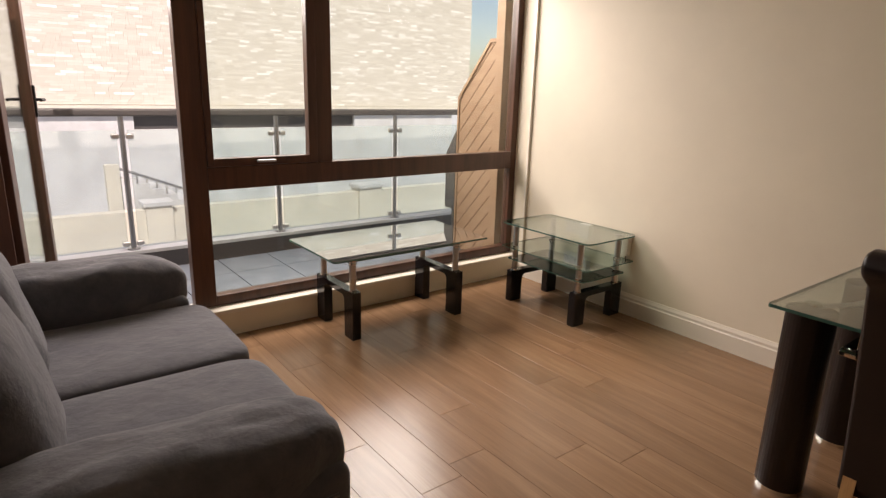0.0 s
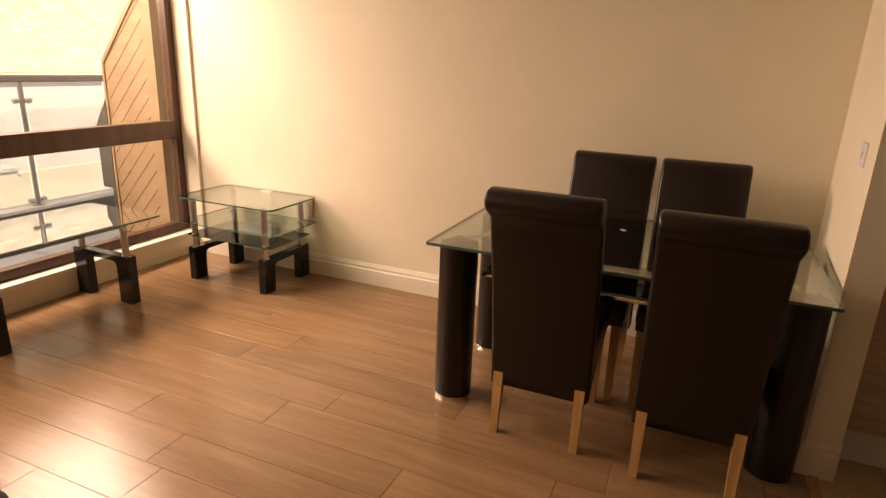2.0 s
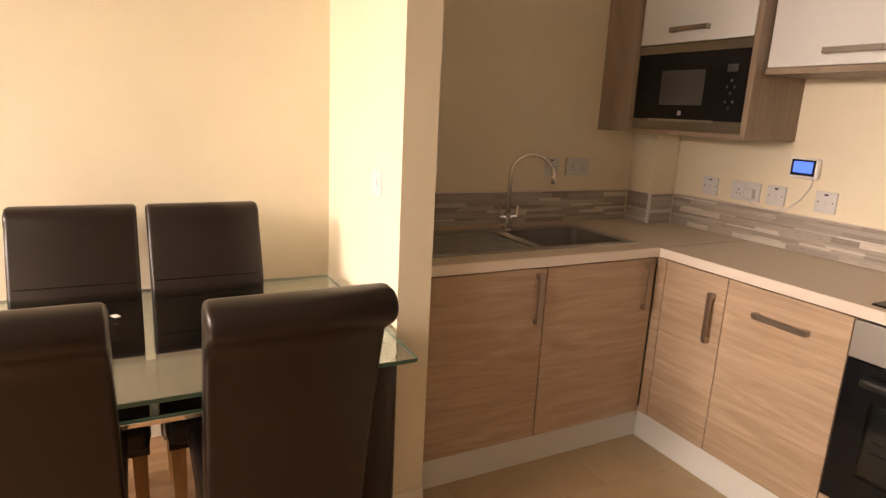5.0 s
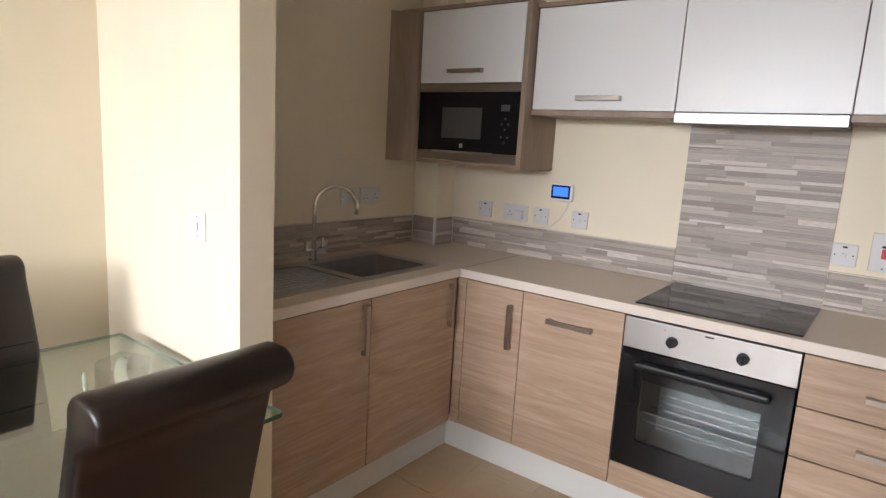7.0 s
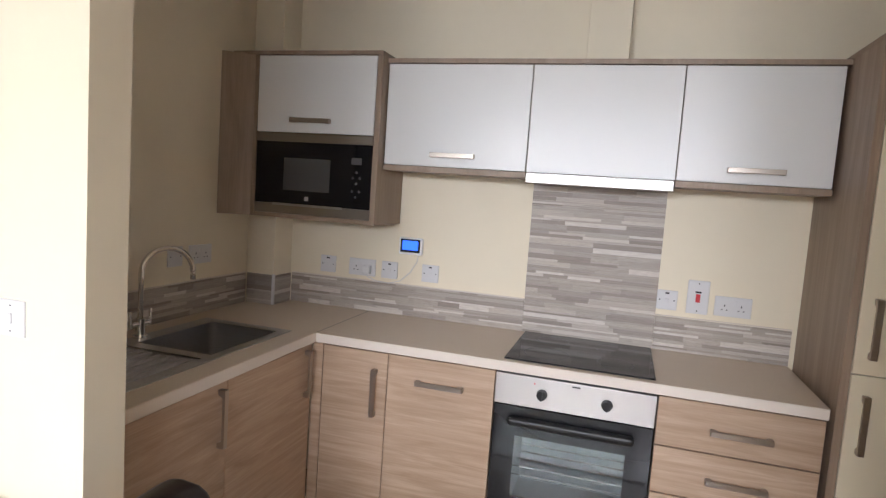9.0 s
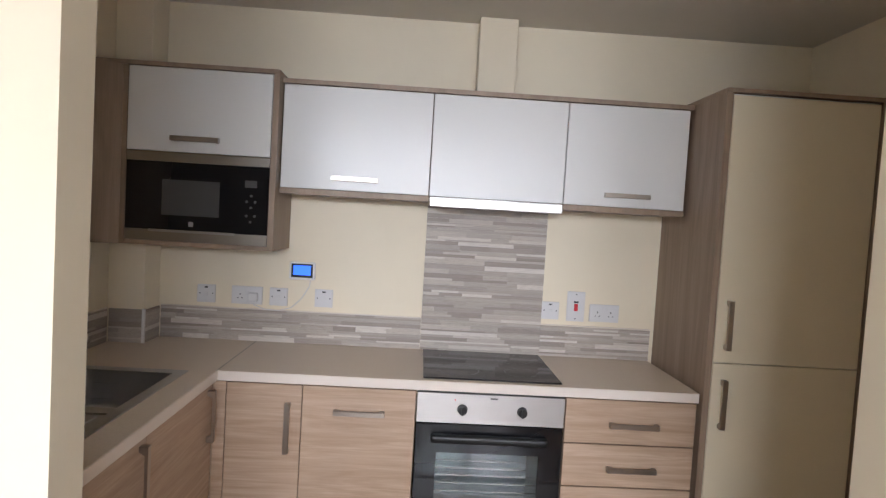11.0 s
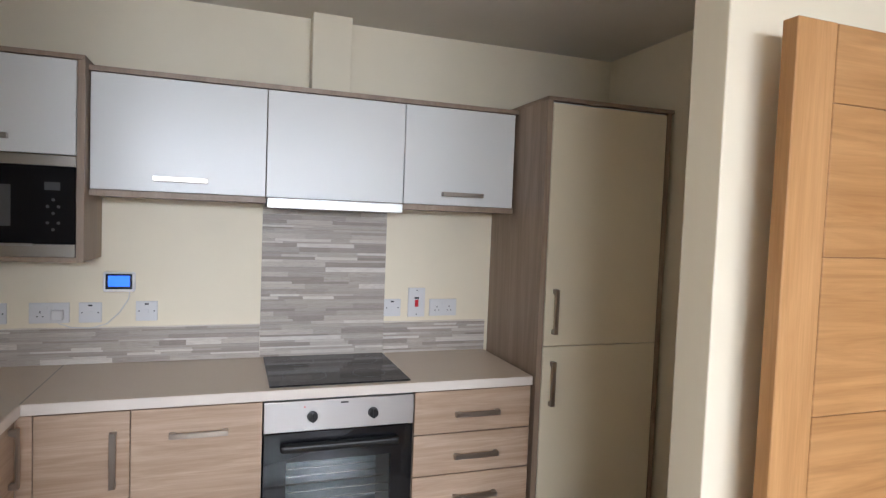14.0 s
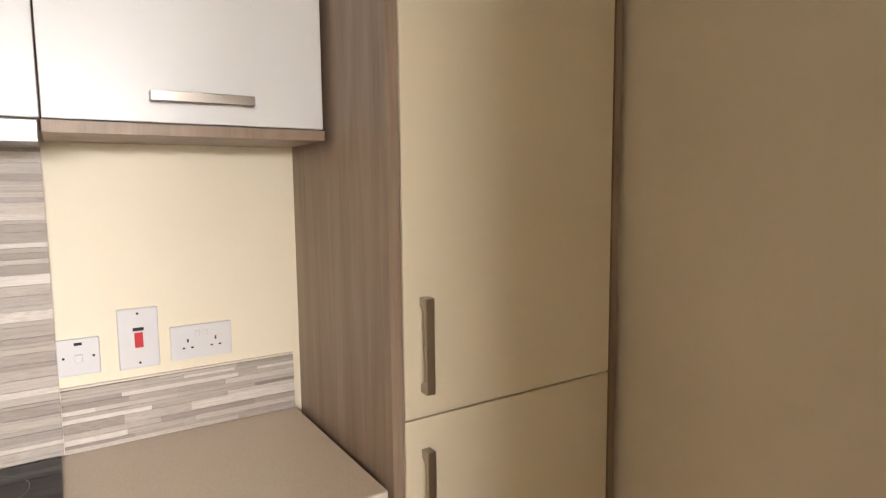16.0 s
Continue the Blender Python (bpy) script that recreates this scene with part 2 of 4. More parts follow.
def cyl(bm, p, q, r, r2=None, seg=20):
    p, q = Vector(p), Vector(q)
    d = q - p
    m = Matrix.Translation((p + q) / 2) @ d.to_track_quat("Z", "Y").to_matrix().to_4x4()
    bmesh.ops.create_cone(bm, cap_ends=True, segments=seg, radius1=r, radius2=r if r2 is None else r2, depth=d.length, matrix=m)
    return bm


def tube(bm, pts, r, seg=12):
    """A round tube along points."""
    pts = [Vector(p) for p in pts]
    rings = []
    up = Vector((0, 0, 1))
    for i, p in enumerate(pts):
        d = (pts[min(i + 1, len(pts) - 1)] - pts[max(i - 1, 0)]).normalized()
        a = d.cross(up)
        if a.length < 1e-3:
            a = d.cross(Vector((1, 0, 0)))
        a.normalize()
        b = d.cross(a)
        rings.append([bm.verts.new(p + r * (math.cos(k * math.tau / seg) * a + math.sin(k * math.tau / seg) * b)) for k in range(seg)])
    for r0, r1 in zip(rings, rings[1:]):
        for k in range(seg):
            bm.faces.new((r0[k], r0[(k + 1) % seg], r1[(k + 1) % seg], r1[k]))
    bm.faces.new(rings[0][::-1])
    bm.faces.new(rings[-1])
    return bm


def prism(bm, outline, lo, hi, axis="z"):
    """An outline of (a, b) pushed from lo to hi along an axis."""
    def v(a, b, c):
        return {"z": (a, b, c), "y": (a, c, b), "x": (c, a, b)}[axis]
    n = len(outline)
    r0 = [bm.verts.new(v(a, b, lo)) for a, b in outline]
    r1 = [bm.verts.new(v(a, b, hi)) for a, b in outline]
    bm.faces.new(r0[::-1])
    bm.faces.new(r1)
    for i in range(n):
        bm.faces.new((r0[i], r0[(i + 1) % n], r1[(i + 1) % n], r1[i]))
    bmesh.ops.recalc_face_normals(bm, faces=bm.faces)
    return bm


def wall(name, *rows, material=None, label="", bev=0.0):
    return part(name, boxes(*rows, bev=bev), material or WALL, None, label or "smooth cream painted plaster wall", "wall", "structure")


# ---- plan ----
XE, XK, XW = 7.04, 6.80, 3.33          # dining wall, kitchen sink wall, living west wall
YS, YN = -0.225, 5.50                  # hob wall, low wall under the window
ZC = 2.49
SN, SS, SX, SXW = 1.565, 1.45, 6.07, 4.465   # stub walls
T = 0.15

wall("wall_east", (XE, XE + T, SN - 0.068, 5.62, 0, ZC + 0.1))
part("wall_stub", prism(bmesh.new(), [(SX, SS), (XE + T, SS), (XE + T, SN - 0.07), (XE, SN - 0.065), (SX, SN)], 0, ZC), WALL, None, "cream stub wall between the kitchen and the dining area", "wall", "structure")
wall("wall_kitchen_east", (XK, XE + T, YS - T, SS, 0, ZC + 0.1))
wall("wall_south", (3.2, XK, YS - T, YS, 0, ZC + 0.1))
wall("wall_pier", (6.64, XK, YS, -0.06, 0, ZC), bev=0.003)
wall("wall_duct_box", (5.014, 5.19, YS, YS + 0.10, 2.117, ZC), bev=0.003, label="cream boxed-in duct above the wall cabinets")
wall("wall_kitchen_west", (3.40, 3.555, YS, SS, 0, ZC))
wall("wall_stub_west", (XW, SXW, SS, SN, 0, ZC), bev=0.004)
wall("wall_west", (XW - T, XW, SS, 1.66, 0, ZC + 0.1), (XW - T, XW, 2.62, 5.75, 0, ZC + 0.1), (XW - T, XW, 1.66, 2.62, 2.06, ZC + 0.1))
wall("wall_hall", (1.9, 2.0, 1.3, 3.0, 0, ZC), (2.0, XW - T, 1.3, 1.4, 0, ZC), (2.0, XW - T, 2.9, 3.0, 0, ZC))
wall("wall_north_low", (4.60, XE, YN, 5.70, 0, 0.14), (XW, 3.70, YN, 5.70, 0, 0.14))
wall("wall_north", (XW, XE, YN + 0.02, 5.70, 2.36, ZC), (XW, 3.66, YN + 0.02, 5.70, 0.14, 2.36), label="cream plaster wall around the balcony window")
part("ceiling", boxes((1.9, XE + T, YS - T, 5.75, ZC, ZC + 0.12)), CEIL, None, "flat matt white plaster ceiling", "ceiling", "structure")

# ---- floors ----
floor = part("floor", boxes((1.9, XE, SN, 5.70, -0.06, -0.009), (XW, XE, SN - 0.02, SN + 0.02, -0.06, -0.010)), GAPM, None, "oak-effect laminate plank floor", "floor", "structure")
kfloor = part("floor_kitchen", boxes((3.4, XK, YS, SN, -0.06, -0.004)), GROUT, None, "beige tiled kitchen floor", "floor", "structure")

# ---- skirting ----
def skirting(name, x0, y0, x1, y1, nx, ny, h=0.145, t=0.017):
    """A moulded board along a wall from one point to another; (nx, ny) points into the room."""
    bm = bmesh.new()
    prof = [(0, 0), (t, 0), (t, h - 0.045), (t - 0.005, h - 0.038), (t - 0.005, h - 0.022), (t - 0.011, h - 0.006), (t - 0.012, h), (0, h)]
    rings = [[bm.verts.new((x + a * nx, y + a * ny, z)) for a, z in prof] for x, y in ((x0, y0), (x1, y1))]
    n = len(prof)
    bm.faces.new(rings[0])
    bm.faces.new(rings[1][::-1])
    for i in range(n):
        bm.faces.new((rings[0][i], rings[1][i], rings[1][(i + 1) % n], rings[0][(i + 1) % n]))
    bmesh.ops.recalc_face_normals(bm, faces=bm.faces)
    return part(name, bm, TRIM, None, "white moulded skirting board", "skirting", "structure")


skirting("baseboard_east", XE, SN - 0.045, XE, YN, -1, 0)
skirting("baseboard_stub", SX - 0.017, SN, XE, SN - 0.065, 0, 1)
skirting("baseboard_stub_end", SX, SS, SX, SN, -1, 0)
skirting("baseboard_stub_west", XW, SN, SXW + 0.017, SN, 0, 1)
skirting("baseboard_stub_west_end", SXW, SS, SXW, SN, 1, 0)
skirting("baseboard_kitchen_west", 3.555, 0.36, 3.555, SS, 1, 0)
skirting("baseboard_west", XW, 2.70, XW, YN, 1, 0)

# ---- kitchen ----
HW = 0.016


def bar_handle(parent, x, y, z, length, vertical, face):
    """A flat bow handle: a bar on two feet. face: 'y' (fronts that look north) or 'x' (fronts that look west)."""
    bm = bmesh.new()
    h, s = length / 2, 0.028
    pts = [(-h, 0), (-h, s), (h, s), (h, 0), (h - 0.018, 0), (h - 0.026, s - 0.009), (-h + 0.026, s - 0.009), (-h + 0.018, 0)]
    prism(bm, pts, -HW / 2 - 0.002, HW / 2 + 0.002)
    if vertical:
        bm.transform(Matrix.Rotation(radians(90), 4, "Y"))
    if face == "x":
        bm.transform(Matrix.Rotation(radians(90), 4, "Z"))
    bm.transform(Matrix.Translation((x, y, z)))
    bmesh.ops.bevel(bm, geom=list(bm.edges), offset=0.0012, segments=1, affect="EDGES")
    return part("handle", bm, HANDLE, parent, "satin nickel bow handle")


def door_y(parent, x0, x1, z0, z1, y, material, name="door", g=0.0016):
    return part(name, box(bmesh.new(), x0 + g, x1 - g, y - 0.018, y, z0 + g, z1 - g, bev=0.0015, seg=1), material, parent)


YD = 0.325   # base fronts
def base_unit(label, x0, x1):
    return thing("base_cabinet", label, "kitchen cabinet", "base cabinets along the hob wall", ((x0 + x1) / 2, 0.05, 0))


def carcass(parent, x0, x1, z0=0.15, z1=0.872, y1=YD - 0.020, material=None):
    return part("body", boxes((x0 + 0.001, x1 - 0.001, YS, y1, z0, z1)), material or GABLE, parent)


u = base_unit("light oak corner base cabinet with a vertical bow handle", 5.84, 6.14)
carcass(u, 5.84, 6.14)
d = door_y(u, 5.84, 6.137, 0.155, 0.866, YD, OAKFRONT)
bar_handle(d, 5.893, YD, 0.695, 0.20, True, "y")
part("corner_post", boxes((6.1385, 6.186, YD - 0.04, YD - 0.001, 0.155, 0.866)), OAKFRONT, u, "grey oak corner post")
u = base_unit("light oak integrated appliance door with a horizontal bow handle", 5.39, 5.84)
carcass(u, 5.39, 5.84)
d = door_y(u, 5.39, 5.84, 0.155, 0.866, YD, OAKFRONT)
bar_handle(d, 5.613, YD, 0.767, 0.20, False, "y")
u = base_unit("light oak three-drawer base cabinet", 4.25, 4.79)
carcass(u, 4.25, 4.79)
for z0, z1 in ((0.685, 0.866), (0.508, 0.683), (0.332, 0.506), (0.155, 0.330)):
    d = door_y(u, 4.255, 4.79, z0, z1, YD, OAKFRONT, "drawer")
    bar_handle(d, 4.51, YD, (z0 + z1) / 2 - 0.01, 0.20, False, "y")

# oven
o = thing("oven", "built-in electric oven with steel control panel and black glass door", "oven", "", (5.09, 0.05, 0))
part("body", boxes((4.80, 5.38, YS + 0.01, -0.01, 0.25, 0.866), (4.80, 4.86, -0.01, YD - 0.03, 0.25, 0.866), (5.32, 5.38, -0.01, YD - 0.03, 0.25, 0.866), (4.86, 5.32, -0.01, YD - 0.03, 0.67, 0.866)), BLACKP, o)
part("control_panel", box(bmesh.new(), 4.794, 5.387, YD - 0.028, YD + 0.004, 0.742, 0.862, bev=0.002), PANELSTEEL, o, "brushed steel control panel")
for x in (5.205, 4.965):
    bm = cyl(bmesh.new(), (x, YD + 0.004, 0.80), (x, YD + 0.024, 0.80), 0.021, 0.018, 24)
    box(bm, x - 0.004, x + 0.004, YD + 0.024, YD + 0.030, 0.782, 0.818)
    part("knob", bm, BLACKP, o, "round black control knob")
bm = cyl(bmesh.new(), (5.235, YD + 0.004, 0.838), (5.235, YD + 0.005, 0.838), 0.003)
part("indicator_lamp", bm, REDP, o)
part("maker_mark", boxes((5.065, 5.095, YD + 0.004, YD + 0.0045, 0.845, 0.851)), BLACKP, o, "small dark maker's mark")
bm = bmesh.new()
Z0, Z1 = 0.262, 0.738
for r in ((4.797, 5.384, Z0, Z0 + 0.11), (4.797, 5.384, Z1 - 0.115, Z1), (4.797, 4.885, Z0 + 0.11, Z1 - 0.115), (5.30, 5.384, Z0 + 0.11, Z1 - 0.115)):
    box(bm, r[0], r[1], YD - 0.02, YD + 0.004, r[2], r[3])
dr = part("oven_door", bm, BLACKG, o, "black glass oven door")
part("window_pane", boxes((4.885, 5.30, YD - 0.004, YD, Z0 + 0.11, Z1 - 0.115)), OVENGLASS, dr, "dark tinted oven window")
part("oven_handle", box(bmesh.new(), 4.86, 5.325, YD + 0.006, YD + 0.045, 0.672, 0.704, bev=0.012, seg=3), BLACKP, dr, "black plastic grip rail")
part("cavity", boxes((4.87, 5.31, 0.0, 0.01, 0.30, 0.66), (4.862, 4.869, 0.0, YD - 0.03, 0.30, 0.66), (5.311, 5.318, 0.0, YD - 0.03, 0.30, 0.66), (4.87, 5.31, 0.0, YD - 0.03, 0.300, 0.307), (4.87, 5.31, 0.0, YD - 0.03, 0.655, 0.662)), OVENIN, o)
bm = bmesh.new()
for z in (0.44, 0.475):
    for i in range(4):
        y = 0.04 + i * 0.075
        cyl(bm, (4.875, y, z), (5.305, y, z), 0.0028, seg=6)
part("rack", bm, CHROME, o, "wire oven shelves")
part("filler_panel", box(bmesh.new(), 4.792, 5.388, YD - 0.018, YD, 0.155, 0.258, bev=0.0015, seg=1), OAKFRONT, o, "light oak filler strip under the oven")

# sink cabinets along the side wall
XD = 6.185
for y0, y1, hy, lab in ((0.90, 1.445, 0.94, "light oak sink base cabinet"), (0.332, 0.90, 0.385, "light oak sink base cabinet beside the corner")):
    u = thing("sink_cabinet", lab, "kitchen cabinet", "base cabinets under the sink", (6.5, (y0 + y1) / 2, 0))
    part("body", boxes((XD + 0.02, XK - 0.002, y0 + 0.001, y1 - 0.001, 0.15, 0.70)), GABLE, u)
    d = part("door", box(bmesh.new(), XD, XD + 0.018, y0 + 0.002, y1 - 0.002, 0.157, 0.864, bev=0.0015, seg=1), OAKFRONT_Y, u)
    bar_handle(d, XD, hy, 0.745, 0.20, True, "x")

# plinths
pl = thing("plinth", "pale grey kitchen plinth boards under the cabinets", "plinth", "", (5.5, 0.2, 0))
part("board", boxes((4.255, 6.24, YD - 0.065, YD - 0.047, 0, 0.15)), PLINTH, pl)
part("board", boxes((XD + 0.055, XD + 0.073, YD - 0.047, 1.447, 0, 0.15)), PLINTH, pl)

# worktops, with a hole for the sink
WY = 0.338
w1 = thing("worktop", "beige laminate worktop along the hob wall with a pale edge", "worktop", "", (5.2, 0.05, 0.872))
part("slab", boxes((4.255, 6.17, YS + 0.001, WY - 0.003, 0.8725, 0.911)), WORKTOP, w1)
part("edge_strip", box(bmesh.new(), 4.255, 6.168, WY - 0.003, WY, 0.8725, 0.9105, bev=0.001, seg=1), WTEDGE, w1, "pale glossy worktop edging")
w2 = thing("worktop", "beige laminate worktop holding the sink", "worktop", "", (6.5, 0.6, 0.872))
SX0, SX1, SY0, SY1 = 6.270, 6.70, 0.366, 1.34
part("slab", boxes((6.173, 6.29, YS + 0.001, 1.447, 0.8725, 0.911), (6.67, XK - 0.001, -0.058, 1.447, 0.8725, 0.911), (6.29, 6.67, YS + 0.001, 0.40, 0.8725, 0.911), (6.29, 6.67, 1.31, 1.447, 0.8725, 0.911)), WORKTOP, w2)
part("edge_strip", box(bmesh.new(), 6.168, 6.171, WY, 1.447, 0.8725, 0.9105, bev=0.001, seg=1), WTEDGE, w2, "pale worktop edging")
part("joint_strip", boxes((6.1695, 6.1735, YS, WY - 0.003, 0.9105, 0.9122)), HANDLE, w2, "thin metal joint strip")

# hob
h = thing("hob", "black ceramic glass hob set into the worktop", "hob", "", (5.085, 0.05, 0.911))
part("glass", box(bmesh.new(), 4.803, 5.367, -0.205, 0.300, 0.9105, 0.917, bev=0.002, seg=1), BLACKG, h)
bm = bmesh.new()
for x, y, r in ((5.22, 0.16, 0.09), (4.95, 0.16, 0.07), (5.22, -0.08, 0.07), (4.95, -0.08, 0.09)):
    k = 40
    a = [bm.verts.new((x + r * math.cos(i * math.tau / k), y + r * math.sin(i * math.tau / k), 0.9173)) for i in range(k)]
    b = [bm.verts.new((x + (r - 0.0015) * math.cos(i * math.tau / k), y + (r - 0.0015) * math.sin(i * math.tau / k), 0.9173)) for i in range(k)]
    for i in range(k):
        bm.faces.new((a[i], a[(i + 1) % k], b[(i + 1) % k], b[i]))
part("ring_marks", bm, mat("hob_print", (0.10, 0.10, 0.10), 0.3), h, "faint grey cooking zone rings", kind="stuff")

# wall cabinets
YW_ = 0.04
def wall_unit(label, x0, x1):
    return thing("wall_cabinet", label, "kitchen cabinet", "wall cabinets", ((x0 + x1) / 2, -0.1, 1.65))


for i, (x0, x1, hx, lab) in enumerate(((5.385, 6.033, 5.71, "wall cabinet with white lift-up door and bow handle"), (4.791, 5.385, None, "wall cabinet with plain white door over the cooker hood"), (4.248, 4.791, 4.51, "wall cabinet with white door and bow handle"))):
    u = wall_unit(lab, x0, x1)
    part("body", boxes((x0 + 0.001, x1 - 0.001, YS, YW_ - 0.02, 1.648, 2.095)), GABLE, u)
    d = door_y(u, x0, x1, 1.648, 2.095, YW_, WHITE, g=0.002)
    if hx:
        bar_handle(d, hx, YW_, 1.70, 0.20, False, "y")
        part("light_pelmet", boxes((x0, x1, YS, YW_ + 0.004, 1.624, 1.6465)), GABLE, u, "grey oak under-panel")
part("cornice", boxes((4.236, 6.036, YS, YW_ + 0.006, 2.0965, 2.116)), GABLE, None, "thin grey oak top panel over the wall cabinets", "cornice")

# hood
hd = thing("cooker_hood", "slim brushed steel telescopic cooker hood", "cooker hood", "", (5.09, -0.1, 1.6))
part("front_bar", box(bmesh.new(), 4.795, 5.381, YW_ - 0.01, YW_ + 0.018, 1.604, 1.645, bev=0.003), PANELSTEEL, hd)
part("body", boxes((4.80, 5.376, YS + 0.01, YW_ - 0.01, 1.612, 1.647)), STEEL, hd, "steel hood underside")
for x in (5.25, 4.93):
    part("lamp", cyl(bmesh.new(), (x, -0.03, 1.606), (x, -0.03, 1.612), 0.03), PLASTIC, hd, "small round unlit hood lamp")

# microwave tower on the wall
mwu = thing("microwave_cabinet", "grey oak wall cabinet holding a built-in microwave under a white door", "kitchen cabinet", "", (6.37, -0.05, 1.37))
YM = 0.10
part("gable", boxes((6.037, 6.062, YS, YM, 1.37, 2.118)), GABLE, mwu)
part("gable", boxes((6.662, 6.682, YS, YM, 1.37, 2.118)), GABLE, mwu)
part("base_panel", boxes((6.062, 6.662, YS, YM - 0.004, 1.37, 1.388)), GABLE, mwu)
part("shelf", boxes((6.062, 6.662, YS + 0.02, YM - 0.02, 1.745, 1.762)), GABLE, mwu)
part("top_panel", boxes((6.037, 6.80, YS, YM + 0.004, 2.1185, 2.136)), GABLE, mwu)
part("back_panel", boxes((6.062, 6.662, YS + 0.17, YS + 0.18, 1.388, 2.118)), GABLE, mwu)
bm = bmesh.new()
prism(bm, [(6.683, 0.100), (6.683, 0.082), (6.80, 0.168), (6.80, 0.19)], 1.37, 2.118)
part("filler_panel", bm, GABLE, mwu, "angled grey oak filler to the wall")
d = part("door", box(bmesh.new(), 6.065, 6.66, YM - 0.018, YM, 1.767, 2.115, bev=0.0015, seg=1), WHITE, mwu, "white lift-up door")
bar_handle(d, 6.375, YM, 1.822, 0.20, False, "y")
mw = thing("microwave", "built-in black glass microwave with steel trim", "microwave", "", (6.36, 0.0, 1.39))
part("trim", boxes((6.066, 6.66, YM - 0.03, YM - 0.002, 1.725, 1.762), (6.066, 6.66, YM - 0.03, YM - 0.002, 1.39, 1.435)), TRIMSTEEL, mw, "brushed steel trim bars")
part("front", box(bmesh.new(), 6.066, 6.66, YM - 0.03, YM - 0.004, 1.436, 1.724, bev=0.001, seg=1), BLACKG, mw)
part("window_pane", boxes((6.27, 6.51, YM - 0.004, YM - 0.003, 1.50, 1.65)), mat("microwave_mesh", (0.06, 0.06, 0.06), 0.3), mw, "grey door window")
bm = bmesh.new()
for j, z in enumerate((1.60, 1.575, 1.55, 1.515, 1.49)):
    for x in (6.12, 6.155) if j % 2 else (6.137,):
        cyl(bm, (x, YM - 0.004, z), (x, YM - 0.0032, z), 0.006, seg=10)
box(bm, 6.115, 6.165, YM - 0.004, YM - 0.0032, 1.635, 1.665)
part("controls", bm, mat("control_print", (0.06, 0.06, 0.06), 0.4), mw, "small grey touch controls", kind="stuff")
part("grip", box(bmesh.new(), 6.20, 6.56, YM - 0.006, YM + 0.003, 1.428, 1.438, bev=0.001, seg=1), STEEL, mw)
part("maker_mark", boxes((6.375, 6.395, YM - 0.004, YM - 0.0035, 1.455, 1.475)), mat("mark_grey", (0.35, 0.35, 0.35), 0.4), mw)

# tall fridge housing
f = thing("fridge_cabinet", "tall cream two-door integrated fridge freezer cabinet with grey oak sides", "fridge cabinet", "", (3.9, 0.03, 0))
YF = 0.325
part("gable", boxes((4.2085, 4.235, YS, YF, 0, 2.118)), GABLE, f, "grey oak side panel")
part("gable", boxes((3.578, 3.60, YS, YF, 0, 2.118)), GABLE, f, "grey oak side panel")
part("top_panel", boxes((3.57, 4.236, YS, YF + 0.006, 2.1185, 2.135)), GABLE, f, "grey oak top panel")
part("body", boxes((3.602, 4.207, YS + 0.01, YF - 0.02, 0.15, 2.117)), mat("carcass_white", (0.6, 0.6, 0.58), 0.5), f)
part("plinth", boxes((3.60, 4.2085, YF - 0.06, YF - 0.042, 0, 0.149)), PLINTH, f)
for z0, z1, hz in ((0.155, 1.036, 0.872), (1.040, 2.108, 1.194)):
    d = part("door", box(bmesh.new(), 3.606, 4.205, YF - 0.018, YF, z0, z1, bev=0.0015, seg=1), CREAM, f, "cream lacquered door")
    bar_handle(d, 4.158, YF, hz, 0.20, True, "y")

# ---- sink and tap ----
s = thing("sink", "inset stainless steel sink with ribbed drainer", "sink", "", (6.48, 0.9, 0.911))
ZT = 0.914
BX0, BX1, BY0, BY1 = 6.31, 6.63, 0.415, 0.83
bm = boxes((SX0, BX0, SY0, SY1, ZT - 0.003, ZT), (BX1, SX1, SY0, SY1, ZT - 0.003, ZT), (BX0, BX1, SY0, BY0, ZT - 0.003, ZT), (BX0, BX1, BY1, BY1 + 0.05, ZT - 0.003, ZT), (BX0, BX1, SY1 - 0.03, SY1, ZT - 0.003, ZT))
part("rim", bm, STEEL, s)
bm = bmesh.new()
box(bm, BX0, BX1, BY1 + 0.05, SY1 - 0.03, ZT - 0.008, ZT - 0.005)
dn = part("drainer", bm, STEEL, s, "ribbed steel drainer")
for i in range(9):
    x = BX0 + 0.02 + i * 0.033
    part("rib", box(bmesh.new(), x, x + 0.010, BY1 + 0.07, SY1 - 0.05, ZT - 0.0049, ZT - 0.001, bev=0.0015, seg=1), STEEL, dn)
bm = bmesh.new()
box(bm, BX0, BX1, BY0, BY1, ZT - 0.16, ZT, bev=0.0)
top = max(bm.faces, key=lambda q: q.calc_center_median().z)
bmesh.ops.delete(bm, geom=[top], context="FACES_ONLY")
es = [e for e in bm.edges if not e.is_boundary]
bmesh.ops.bevel(bm, geom=es, offset=0.03, segments=4, profile=0.5, affect="EDGES")
bmesh.ops.reverse_faces(bm, faces=bm.faces)
part("bowl", bm, STEEL, s, "deep rectangular steel bowl", smooth=True)
part("waste", cyl(bmesh.new(), (6.46, 0.66, ZT - 0.159), (6.46, 0.66, ZT - 0.155), 0.035), CHROME, s)
tp = thing("tap", "tall chrome swan-neck mixer tap with two levers", "tap", "", (6.672, 0.775, ZT), local=True)
bm = cyl(bmesh.new(), (0, 0, 0), (0, 0, 0.01), 0.026)
cyl(bm, (0, 0, 0.01), (0, 0, 0.075), 0.017)
part("base", bm, CHROME, tp, smooth=False)
